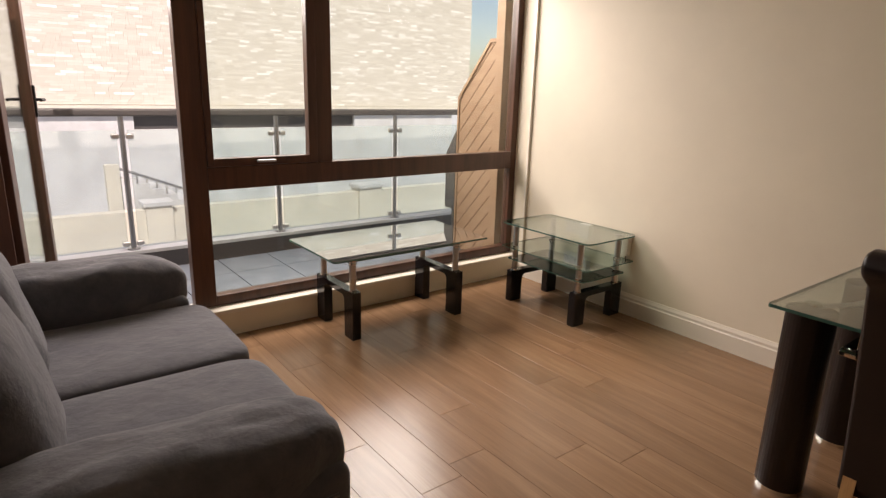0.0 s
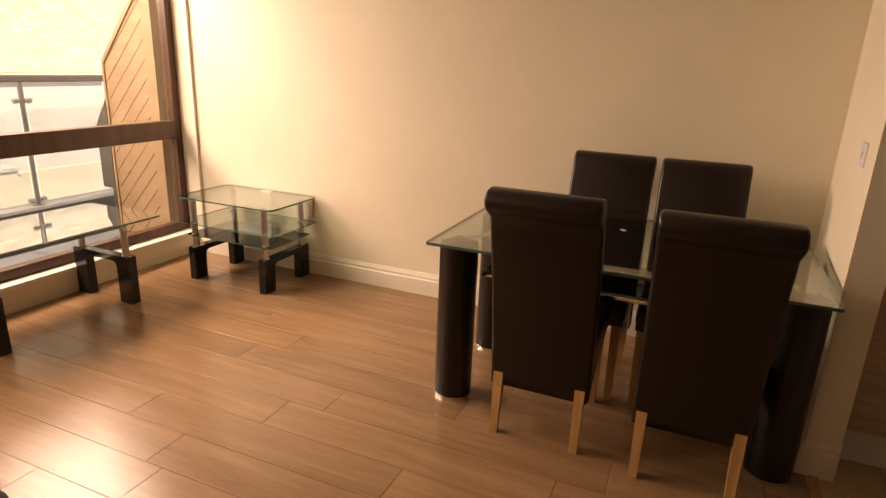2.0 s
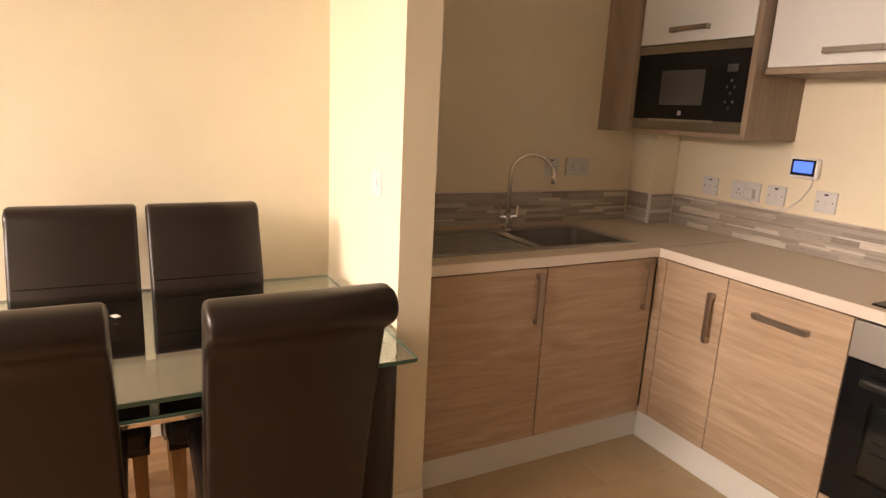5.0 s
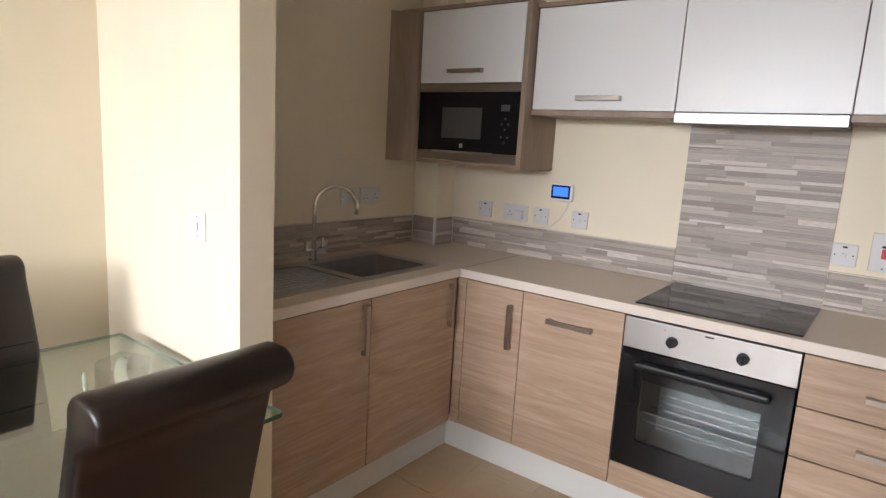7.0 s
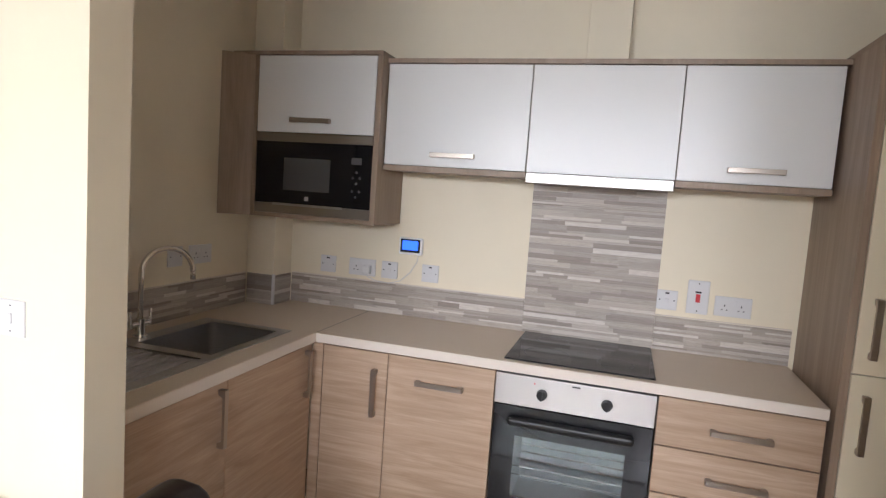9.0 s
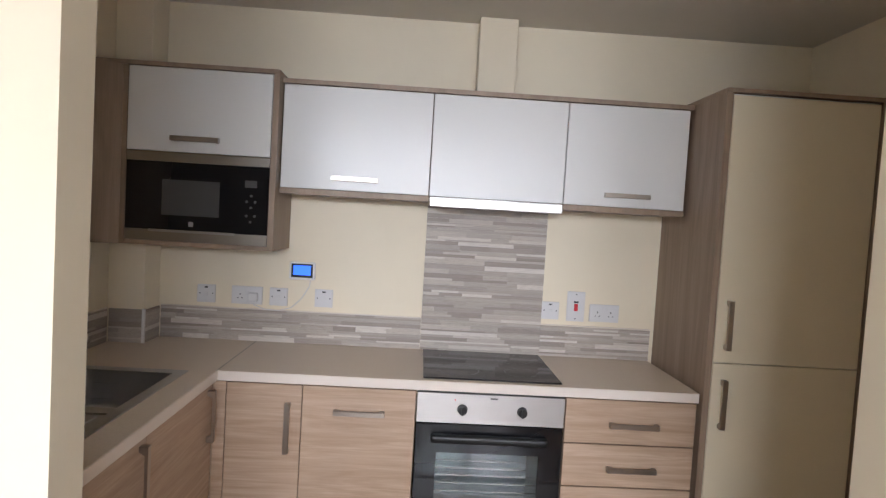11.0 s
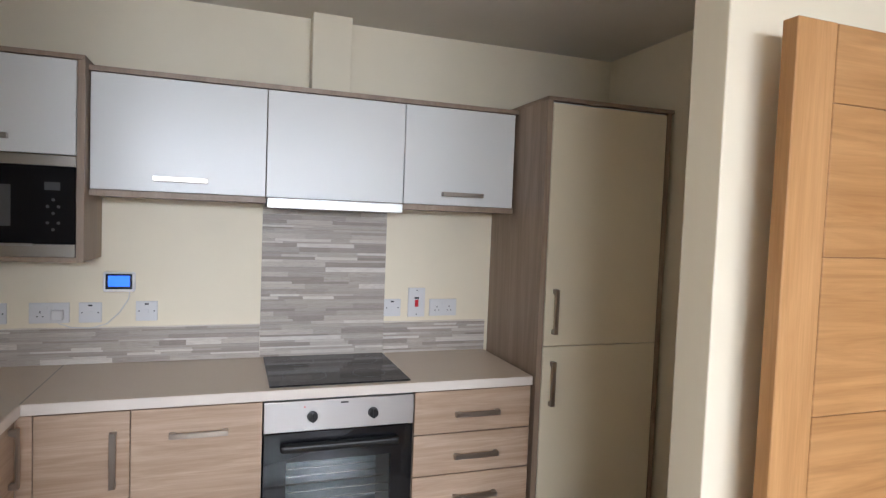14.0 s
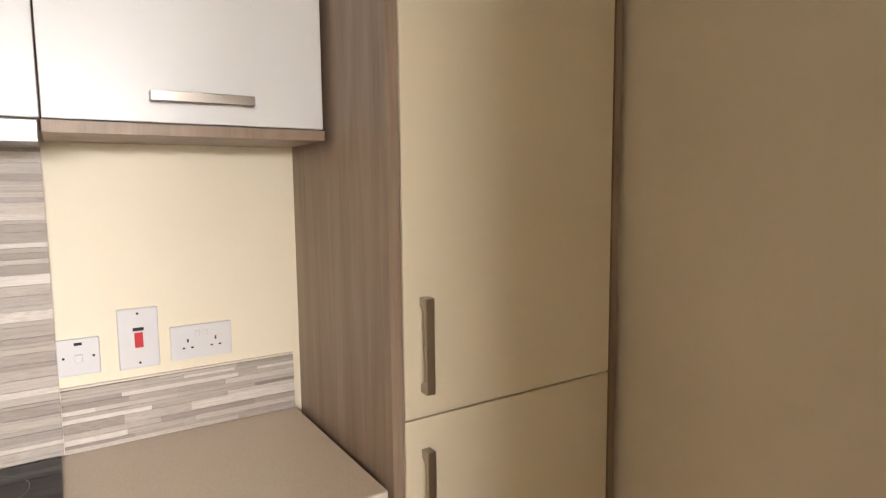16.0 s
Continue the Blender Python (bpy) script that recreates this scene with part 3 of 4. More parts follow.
pts = [(0, 0, 0.07), (0, 0, 0.245)] + [(-0.095 * (1 - math.cos(a)) * 0.50, -0.095 * (1 - math.cos(a)) * 0.87, 0.245 + 0.095 * math.sin(a)) for a in [i * math.pi / 14 for i in range(1, 15)]]
pts += [(pts[-1][0], pts[-1][1], 0.235), (pts[-1][0], pts[-1][1], 0.215)]
part("spout", tube(bmesh.new(), pts, 0.0105, 14), CHROME, tp, smooth=True)
for sgn in (-1, 1):
    bm = cyl(bmesh.new(), (0, 0, 0.055), (0, sgn * 0.045, 0.055), 0.010)
    cyl(bm, (0, sgn * 0.045, 0.045), (0, sgn * 0.05, 0.105), 0.006)
    part("lever", bm, CHROME, tp)

# ---- sockets and switches on the walls ----
def plate(label, x, z, w, h, kind, face="y", y=YS):
    """A moulded plate with its screws, rockers and holes. face: 'y' on the hob wall, 'x' on the side wall, 'n' on the stub wall."""
    t = thing("wall_socket" if kind in ("socket", "plug") else "wall_switch", label, "electrical fitting", "", (0, 0, 0), local=True)
    part("plate", box(bmesh.new(), -w / 2, w / 2, 0, 0.009, -h / 2, h / 2, bev=0.0025), PLASTIC, t)
    dark = boxes()
    if kind == "spur":
        box(dark, -0.008, 0.008, 0.009, 0.0095, h / 2 - 0.016, h / 2 - 0.009)
        for sx in (-0.03, 0.03):
            cyl(dark, (sx, 0.009, 0), (sx, 0.0096, 0), 0.003, seg=10)
        part("rocker", box(bmesh.new(), -0.008, 0.008, 0.009, 0.012, -0.012, 0.006, bev=0.001, seg=1), PLASTIC, t, "small white rocker")
    elif kind == "red":
        box(dark, -0.012, 0.012, 0.009, 0.0096, 0.018, 0.026)
        part("rocker", box(bmesh.new(), -0.009, 0.009, 0.009, 0.014, -0.022, 0.014, bev=0.001, seg=1), REDP, t, "red rocker switch")
        for sz in (-0.06, 0.06):
            cyl(dark, (0, 0.009, sz), (0, 0.0096, sz), 0.003, seg=10)
    elif kind in ("socket", "plug"):
        for sx in (-0.033, 0.033):
            if kind == "plug" and sx < 0:
                continue
            box(dark, sx - 0.002, sx + 0.002, 0.009, 0.0095, 0.0, 0.009)
            for k in (-0.010, 0.010):
                box(dark, sx + k - 0.003, sx + k + 0.003, 0.009, 0.0095, -0.016, -0.012)
        for sx in (-0.010, 0.010):
            part("rocker", box(bmesh.new(), sx - 0.005, sx + 0.005, 0.009, 0.0115, 0.012, 0.028, bev=0.001, seg=1), PLASTIC, t)
        if kind == "plug":
            part("plug", box(bmesh.new(), -0.055, -0.010, 0.009, 0.038, -0.03, 0.015, bev=0.006), PLASTIC, t, "white three-pin plug")
    elif kind == "light":
        part("rocker", box(bmesh.new(), -0.006, 0.006, 0.009, 0.013, -0.012, 0.012, bev=0.001, seg=1), PLASTIC, t)
        for sz in (-0.03, 0.03):
            cyl(dark, (0, 0.009, sz), (0, 0.0096, sz), 0.002, seg=8)
    if len(dark.verts):
        part("slots", dark, BLACKP, t, "dark slots and screws", kind="stuff")
    else:
        dark.free()
    t.matrix_basis = {"y": pose(x, y, z, 0, 0, 0), "x": pose(y, x, z, 0, 0, 90), "n": pose(x, y, z, 0, 0, 0), "w": pose(y, x, z, 0, 0, 90)}[face]
    return t


plate("white fused spur switch above the worktop", 6.418, 1.131, 0.086, 0.086, "spur")
plate("white double socket with a plug in it", 6.225, 1.132, 0.146, 0.086, "plug")
plate("white fused spur switch beside the double socket", 6.075, 1.132, 0.086, 0.086, "spur")
plate("white fused spur switch under the heating control", 5.859, 1.136, 0.086, 0.086, "spur")
plate("white fused spur switch beside the tiled splashback", 4.757, 1.137, 0.086, 0.086, "spur")
plate("white cooker isolator plate with a red rocker", 4.632, 1.163, 0.088, 0.146, "red")
plate("white double socket beside the tall cabinet", 4.490, 1.136, 0.146, 0.086, "socket")
plate("white fused spur switch on the sink wall", 0.46, 1.185, 0.086, 0.086, "spur", "x", XK)
plate("white double socket on the sink wall", 0.30, 1.185, 0.146, 0.086, "socket", "x", XK)
plate("white light switch on the stub wall", 6.30, 1.18, 0.086, 0.086, "light", "n", SN - 0.0165)
plate("white double socket behind the glass side table", 4.93, 0.50, 0.146, 0.086, "socket", "w", XE)

# boxes on the wall behind the side table
ad = thing("adapter", "pale grey plug-in adapter on the wall behind the glass side table", "electrical fitting", "", (XE, 4.80, 0.50), local=True)
part("case", box(bmesh.new(), -0.055, -0.001, -0.042, 0.042, -0.05, 0.05, bev=0.006), PLASTIC, ad)
tb = thing("wall_box", "small cream cable box with a hanging lead on the wall", "electrical fitting", "", (XE, 4.48, 0.47), local=True)
part("case", box(bmesh.new(), -0.040, -0.001, -0.036, 0.036, -0.070, 0.065, bev=0.005), TRIM, tb)
part("lead", tube(bmesh.new(), [(-0.030, -0.02, -0.068), (-0.030, -0.024, -0.10), (-0.022, -0.01, -0.125), (-0.018, 0.01, -0.11)], 0.004, 8), BLACKP, tb, "short black lead", smooth=True)
ad.matrix_basis, tb.matrix_basis = pose(XE, 4.80, 0.50), pose(XE, 4.48, 0.47)

# heating control
hc = thing("heating_control", "white heating control with a lit blue screen, standing on the wall", "thermostat", "", (5.965, YS, 1.265), local=True)
part("case", box(bmesh.new(), -0.062, 0.062, 0, 0.026, -0.044, 0.042, bev=0.010, seg=3), mat("control_case", (0.78, 0.78, 0.78), 0.3), hc)
part("bezel", box(bmesh.new(), -0.051, 0.051, 0.026, 0.0275, -0.032, 0.034, bev=0.0006, seg=1), BLACKP, hc, "black screen surround")
BLUE = mat("blue_screen", (0.04, 0.12, 0.7), 0.3)
BLUE.node_tree.nodes["Principled BSDF"].inputs["Emission Color"].default_value = (0.03, 0.13, 1.0, 1)
BLUE.node_tree.nodes["Principled BSDF"].inputs["Emission Strength"].default_value = 0.5
part("screen", boxes((-0.041, 0.041, 0.0275, 0.028, -0.020, 0.026)), BLUE, hc, "glowing blue screen")
pts = [(5.925, YS + 0.012, 1.23), (5.93, YS + 0.006, 1.19), (5.965, YS + 0.006, 1.13), (6.01, YS + 0.018, 1.085), (6.07, YS + 0.022, 1.068), (6.14, YS + 0.022, 1.072), (6.185, YS + 0.028, 1.09), (6.192, YS + 0.030, 1.11)]
part("cable", tube(bmesh.new(), pts, 0.0022, 8), PLASTIC, None, "thin white cable from the heating control to the plug", "cable", smooth=True)

# ---- glass tables ----
def corner_rounded(w, d, r, n=6, shape=None):
    pts = []
    for cx, cy, a0 in ((w / 2 - r, d / 2 - r, 0), (-w / 2 + r, d / 2 - r, 90), (-w / 2 + r, -d / 2 + r, 180), (w / 2 - r, -d / 2 + r, 270)):
        for i in range(n + 1):
            a = radians(a0 + 90 * i / n)
            pts.append((cx + r * math.cos(a), cy + r * math.sin(a)))
    return pts


def glass_slab(name, parent, outline, z0, z1, material, label):
    bm = prism(bmesh.new(), outline, z0, z1)
    for q in bm.faces:
        if abs(q.normal.z) < 0.5:
            q.material_index = 1
    return part(name, bm, [material, GEDGE], parent, label)


def arch_leg(bm, x, y0, y1, h, t, w):
    """A black bridge: two flat feet joined by a beam with curved inner corners, across y."""
    r, hb = 0.035, 0.035
    pts = [(y0, 0), (y0 + w, 0), (y0 + w, h - hb - r)]
    pts += [(y0 + w + r - r * math.cos(a), h - hb - r + r * math.sin(a)) for a in [i * math.pi / 12 for i in range(1, 7)]]
    pts += [(y1 - w - r + r * math.sin(a), h - hb - r + r * math.cos(a)) for a in [i * math.pi / 12 for i in range(0, 6)]]
    pts += [(y1 - w, h - hb - r), (y1 - w, 0), (y1, 0), (y1, h), (y0, h)]
    prism(bm, pts, x - t / 2, x + t / 2, "x")
    return bm


def low_table(name, label, at, w, d, leg_x, leg_y, leg_h, foot, leg_t, top_z, shelves, turn=0.0, round_=0.02, topglass=TABLEGLASS):
    """A glass table on two black bridges with steel posts and shelves [(z, w, d, material)]."""
    t = thing(name, label, "glass table", "", at, local=True)
    glass_slab("tabletop", t, corner_rounded(w, d, round_), top_z - 0.010, top_z, topglass, "clear glass top with polished green edge")
    for x in (-leg_x, leg_x):
        part("leg", arch_leg(bmesh.new(), x, -leg_y, leg_y, leg_h, leg_t, foot), BLACKL, t, "black lacquered arched base")
        for y in (-leg_y + 0.045, leg_y - 0.045):
            p = part("post", cyl(bmesh.new(), (x, y, leg_h), (x, y, top_z - 0.010), 0.020), STEEL, t, "brushed steel post")
            for z in [leg_h] + [s[0] - 0.016 for s in shelves] + [s[0] + 0.001 for s in shelves]:
                part("collar", cyl(bmesh.new(), (x, y, z), (x, y, z + 0.009), 0.0240), CHROME, p, "chrome collar")
    for z, sw, sd, m in shelves:
        glass_slab("shelf", t, corner_rounded(sw, sd, 0.02), z - 0.006, z, m, "glass shelf")
    t.matrix_basis = Matrix.Translation(at) @ Matrix.Rotation(radians(turn), 4, "Z")
    return t


low_table("coffee_table", "glass-topped coffee table on black arched feet below the window", (5.70, 5.265, 0), 1.10, 0.60, 0.375, 0.23, 0.29, 0.10, 0.055, 0.515, [(0.465, 0.80, 0.36, TABLEGLASS)], topglass=COFFEEGLASS)
low_table("side_table", "three-tier glass side table with black feet beside the wall", (6.775, 4.775, 0), 0.77, 0.49, 0.285, 0.23, 0.22, 0.10, 0.05, 0.555, [(0.385, 0.77, 0.47, TABLEGLASS), (0.30, 0.68, 0.42, SMOKED)], 90, 0.05)

# ---- dining table ----
DT = thing("dining_table", "glass-topped dining table on dark leather-wrapped columns", "dining table", "", (6.275, 2.322, 0), local=True)
glass_slab("tabletop", DT, corner_rounded(0.90, 1.446, 0.012), 0.738, 0.750, TABLEGLASS, "clear glass top with green edge")
glass_slab("shelf", DT, corner_rounded(0.40, 1.12, 0.01), 0.572, 0.580, SMOKED, "smoked glass lower shelf")
part("shelf_rail", box(bmesh.new(), -0.205, -0.195, -0.56, 0.56, 0.556, 0.571, bev=0.002, seg=1), CHROME, DT, "chrome shelf rail")
part("shelf_rail", box(bmesh.new(), 0.195, 0.205, -0.56, 0.56, 0.556, 0.571, bev=0.002, seg=1), CHROME, DT, "chrome shelf rail")
for x in (-0.27, 0.27):
    for y in (-0.645, 0.645):
        g = part("leg", cyl(bmesh.new(), (x, y, 0.014), (x, y, 0.712), 0.082, seg=40), LEATHER, DT, "column leg wrapped in dark brown leather", smooth=False)
        part("foot", cyl(bmesh.new(), (x, y, 0), (x, y, 0.014), 0.083, seg=40), CHROME, g, "chrome foot ring")
        s_ = 1 if y > 0 else -1
        bm = bmesh.new()
        cyl(bm, (x, y, 0.712), (x, y, 0.730), 0.012)
        cyl(bm, (x, y, 0.730), (x, y, 0.7375), 0.028)
        part("glass_mount", bm, CHROME, g, "chrome glass mount")
for s_ in (-1, 1):
    bm = bmesh.new()
    pts = [(-0.27 + 0.54 * i / 12, s_ * (0.645 - 0.10 * math.sin(math.pi * i / 12)), 0.722) for i in range(13)]
    a = [bm.verts.new((px, py - s_ * 0.018, pz)) for px, py, pz in pts]
    b = [bm.verts.new((px, py + s_ * 0.018, pz)) for px, py, pz in pts]
    for i in range(12):
        bm.faces.new((a[i], a[i + 1], b[i + 1], b[i]))
    r = bmesh.ops.extrude_face_region(bm, geom=list(bm.faces))
    bmesh.ops.translate(bm, verts=[v for v in r["geom"] if isinstance(v, bmesh.types.BMVert)], vec=(0, 0, 0.006))
    bmesh.ops.recalc_face_normals(bm, faces=bm.faces)
    part("curved_brace", bm, STEEL, DT, "curved steel brace under the glass")
# tiny flat white piece lying on the glass top
pp = thing("paper_scrap", "tiny white fleck on the glass table", "scrap", "", (6.45, 2.36, 0.75))
bm = boxes((6.435, 6.465, 2.345, 2.365, 0.7502, 0.7512))
bmesh.ops.rotate(bm, verts=bm.verts, cent=(6.45, 2.355, 0.75), matrix=Matrix.Rotation(0.5, 3, "Z"))
part("paper", bm, PLASTIC, pp)
for x in (-0.2, 0.2):
    for y in (-0.5, 0.5):
        part("shelf_post", cyl(bmesh.new(), (x, y, 0.56), (x, y, 0.737), 0.008, seg=12), CHROME, DT)

# ---- dining chairs ----
def dining_chair():
    """Faces +x, its back at negative x."""
    t = thing("dining_chair", "high-backed dark brown leather dining chair on oak legs", "chair", "chairs round the dining table", (0, 0, 0), local=True)
    W2, N = 0.197, 16
    back = [(-0.215 - 0.155 * (k / N) ** 1.4, 0.21 + 0.765 * k / N) for k in range(N + 1)]
    front = [(x + 0.055 + 0.018 * math.sin(math.pi * k / N), z) for k, (x, z) in enumerate(back)]
    bx, bz = back[-1]
    roll = [(bx + 0.003 + 0.050 * math.cos(a), bz + 0.022 + 0.044 * math.sin(a)) for a in [radians(d) for d in (0, 22, 45, 68, 90, 112, 135, 158, 180, 205, 230)]]
    roll = [(x - 0.016 if x < bx else x, z) for x, z in roll]
    bm = prism(bmesh.new(), front + roll + back[::-1][1:], -W2, W2, "y")
    es = list({e for q in bm.faces if abs(q.normal.y) > 0.9 for e in q.edges})
    bmesh.ops.bevel(bm, geom=es, offset=0.014, segments=3, profile=0.5, affect="EDGES")
    part("backrest", bm, LEATHER, t, "tall upholstered back with rolled top", smooth=True)
    bm = box(bmesh.new(), -0.17, 0.235, -W2 + 0.002, W2 - 0.002, 0.385, 0.475, bev=0.028, seg=4)
    part("seat", bm, LEATHER, t, "padded leather seat", smooth=True)
    bm = prism(bmesh.new(), [(-0.17, 0.22), (-0.12, 0.225), (0.06, 0.34), (0.215, 0.37), (0.225, 0.42), (-0.17, 0.42)], -W2 + 0.006, W2 - 0.006, "y")
    part("apron", bm, LEATHER, t, "leather-covered seat apron")
    part("seam", box(bmesh.new(), -0.19, -0.183, -W2 + 0.02, W2 - 0.02, 0.60, 0.603), BLACKL, t, "stitched seam across the back")
    xs, zs_ = next((x, z) for x, z in front if z > 0.74)
    part("seam", box(bmesh.new(), xs - 0.012, xs + 0.0025, -W2 + 0.016, W2 - 0.016, zs_ - 0.002, zs_ + 0.002, bev=0.001, seg=1), BLACKL, t, "stitched seam across the front of the back")
    for x0, x1 in ((-0.19, -0.225), (0.185, 0.19)):
        for y in (-0.163, 0.163):
            bm = bmesh.new()
            a = [bm.verts.new((x1 + i * 0.015, y + j * 0.015, 0)) for i, j in ((-1, -1), (1, -1), (1, 1), (-1, 1))]
            b = [bm.verts.new((x0 + i * 0.021, y + j * 0.021, 0.37)) for i, j in ((-1, -1), (1, -1), (1, 1), (-1, 1))]
            bm.faces.new(a[::-1])
            bm.faces.new(b)
            for k in range(4):
                bm.faces.new((a[k], a[(k + 1) % 4], b[(k + 1) % 4], b[k]))
            part("leg", bm, OAKLEG, t, "pale oak tapered leg")
    return t


ch = dining_chair()
ch.matrix_basis = pose(6.026, 2.535, 0, 0, 0, 0)
copy_thing(ch, pose(5.985, 1.982, 0, 0, 0, 1))
copy_thing(ch, pose(6.46, 2.475, 0, 0, 0, 180))
copy_thing(ch, pose(6.46, 2.045, 0, 0, 0, 181))

# ---- sofa ----
def cushion(bm, x0, x1, y0, y1, z0, z1, p=4.0, amp=0.006, seed=0.0, nu=40, nv=24, sag=0.0):
    """A padded block: a superellipsoid with shallow folds."""
    c = Vector(((x0 + x1) / 2, (y0 + y1) / 2, (z0 + z1) / 2))
    h = Vector(((x1 - x0) / 2, (y1 - y0) / 2, (z1 - z0) / 2))
    def sp(v):
        return math.copysign(abs(v) ** (2 / p), v)
    rows = []
    for j in range(1, nv):
        ph = -math.pi / 2 + math.pi * j / nv
        row = []
        for i in range(nu):
            th = math.tau * i / nu
            q = Vector((sp(math.cos(ph)) * sp(math.cos(th)), sp(math.cos(ph)) * sp(math.sin(th)), sp(math.sin(ph))))
            w = Vector((c.x + q.x * h.x, c.y + q.y * h.y, c.z + q.z * h.z))
            n_ = noise.noise(Vector((w.x * 5 + seed, w.y * 9, w.z * 7))) + 0.5 * noise.noise(Vector((w.x * 14, w.y * 22 + seed, w.z * 12)))
            w += q.normalized() * amp * n_
            if q.z > 0:
                w.z -= sag * (1 - q.x ** 2) * (1 - q.y ** 2)
            row.append(bm.verts.new(w))
        rows.append(row)
    lo, hi = bm.verts.new((c.x, c.y, z0)), bm.verts.new((c.x, c.y, z1 - sag))
    for r0, r1 in zip(rows, rows[1:]):
        for i in range(nu):
            bm.faces.new((r0[i], r0[(i + 1) % nu], r1[(i + 1) % nu], r1[i]))
    for i in range(nu):
        bm.faces.new((lo, rows[0][(i + 1) % nu], rows[0][i]))
        bm.faces.new((hi, rows[-1][i], rows[-1][(i + 1) % nu]))
    return bm


def leaned(bm, lean, z0):
    for v in bm.verts:
        v.co.x -= lean * (v.co.z - z0)
    return bm


sf = thing("sofa", "two-seat charcoal microfibre sofa with plump padded arms", "sofa", "", (3.9, 4.26, 0))
part("base", box(bmesh.new(), 3.42, 4.36, 3.40, 5.12, 0.05, 0.30, bev=0.02, seg=2), SOFA, sf)
for x in (3.5, 4.28):
    for y in (3.48, 5.04):
        part("foot", cyl(bmesh.new(), (x, y, 0), (x, y, 0.055), 0.022, 0.028, 16), BLACKL, sf, "short black foot")
part("seat_cushion", cushion(bmesh.new(), 3.66, 4.41, 3.64, 4.232, 0.26, 0.475, 7, 0.004, 1.0), SOFA, sf, smooth=True)
part("seat_cushion", cushion(bmesh.new(), 3.66, 4.41, 4.236, 4.90, 0.26, 0.475, 7, 0.004, 5.0), SOFA, sf, smooth=True)
part("back_cushion", leaned(cushion(bmesh.new(), 3.44, 3.785, 3.60, 4.235, 0.42, 0.94, 3.6, 0.015, 2.0), 0.26, 0.5), SOFA, sf, smooth=True)
part("back_cushion", leaned(cushion(bmesh.new(), 3.44, 3.785, 4.24, 4.90, 0.42, 0.94, 3.6, 0.015, 7.0), 0.26, 0.5), SOFA, sf, smooth=True)
part("back_frame", box(bmesh.new(), 3.36, 3.46, 3.42, 5.10, 0.10, 0.78, bev=0.04, seg=3), SOFA, sf, smooth=True)
for y0, y1, sd, zt in ((3.35, 3.67, 3.0, 0.65), (4.84, 5.16, 11.0, 0.69)):
    part("arm_side", box(bmesh.new(), 3.44, 4.335, y0 + 0.012, y1 - 0.02, 0.05, 0.50, bev=0.03, seg=3), SOFA, sf, "upright arm panel", smooth=True)
    part("arm_pad", cushion(bmesh.new(), 3.42, 4.36, y0, y1, 0.36, zt, 2.9, 0.017, sd, 72, 36), SOFA, sf, "plump creased arm pad", smooth=True)
    part("seam", tube(bmesh.new(), [(3.46, y0 + 0.006, 0.425), (3.9, y0 + 0.004, 0.43), (4.29, y0 + 0.008, 0.435)], 0.005, 8), SOFA, sf, "piped seam under the arm pad", smooth=True)

sf.location.x += 0.05

# ---- oak door ----
dr = thing("door_1", "open oak veneer interior door with grooved horizontal panels", "door", "", (3.50, 1.66, 0))
dr["kind"] = "structure"
DX = 4.397
part("stile", box(bmesh.new(), DX - 0.115, DX, 1.645, 1.685, 0.01, 2.04, bev=0.002, seg=1), DOOROAK_V, dr, "golden oak stile")
zs = [0.01, 0.45, 0.81, 1.17, 1.53, 1.868, 2.04]
for z0, z1 in zip(zs, zs[1:]):
    part("panel", box(bmesh.new(), DX - 0.76, DX - 0.118, 1.6455, 1.6845, z0 + 0.0009, z1 - 0.0009, bev=0.0015, seg=1), DOOROAK_H, dr, "horizontal grain oak panel")
part("core", boxes((DX - 0.77, DX - 0.1, 1.650, 1.680, 0.012, 2.038)), mat("door_core", (0.22, 0.11, 0.045), 0.7), dr)
part("stile", box(bmesh.new(), DX - 0.87, DX - 0.763, 1.645, 1.685, 0.01, 2.04, bev=0.002, seg=1), DOOROAK_V, dr, "golden oak stile")
bm = cyl(bmesh.new(), (DX - 0.055, 1.685, 0.93), (DX - 0.055, 1.692, 0.93), 0.026)
cyl(bm, (DX - 0.055, 1.692, 0.93), (DX - 0.055, 1.735, 0.93), 0.010)
part("door_handle", bm, CHROME, dr, "polished chrome handle rose")
bm = tube(bmesh.new(), [(DX - 0.047, 1.735, 0.93), (DX - 0.08, 1.737, 0.93), (DX - 0.13, 1.735, 0.93), (DX - 0.17, 1.733, 0.93)], 0.0095, 14)
part("lever", bm, CHROME, dr, "polished chrome lever", smooth=True)
part("latch_plate", boxes((DX - 0.0005, DX + 0.0015, 1.656, 1.674, 0.87, 0.96)), STEEL, dr, "steel latch plate")

# ---- window ----
YG = 5.60
wn = thing("window_1", "large brown-framed balcony window with transom and opening sash", "window", "", (5.8, YG, 0.14))
wn["kind"] = "structure"
def fr(name, x0, x1, z0, z1, y0=5.575, y1=5.645, bev=0.004):
    return part(name, box(bmesh.new(), x0, x1, y0, y1, z0, z1, bev=bev), FRAME, wn)


fr("window_frame", 4.585, 4.705, 0.165, 2.36)
fr("window_frame", 6.985, 7.045, 0.165, 2.36)
fr("window_frame", 4.705, 6.985, 0.165, 0.228)
fr("window_frame", 4.705, 6.985, 0.845, 0.972)
fr("window_frame", 4.705, 6.985, 2.28, 2.36)
fr("window_frame", 5.365, 5.465, 0.972, 2.28)
fr("sash_frame", 4.707, 4.742, 0.974, 2.278, 5.568, 5.625)
fr("sash_frame", 5.308, 5.363, 0.974, 2.278, 5.568, 5.625)
fr("sash_frame", 4.742, 5.308, 0.974, 1.020, 5.568, 5.625)
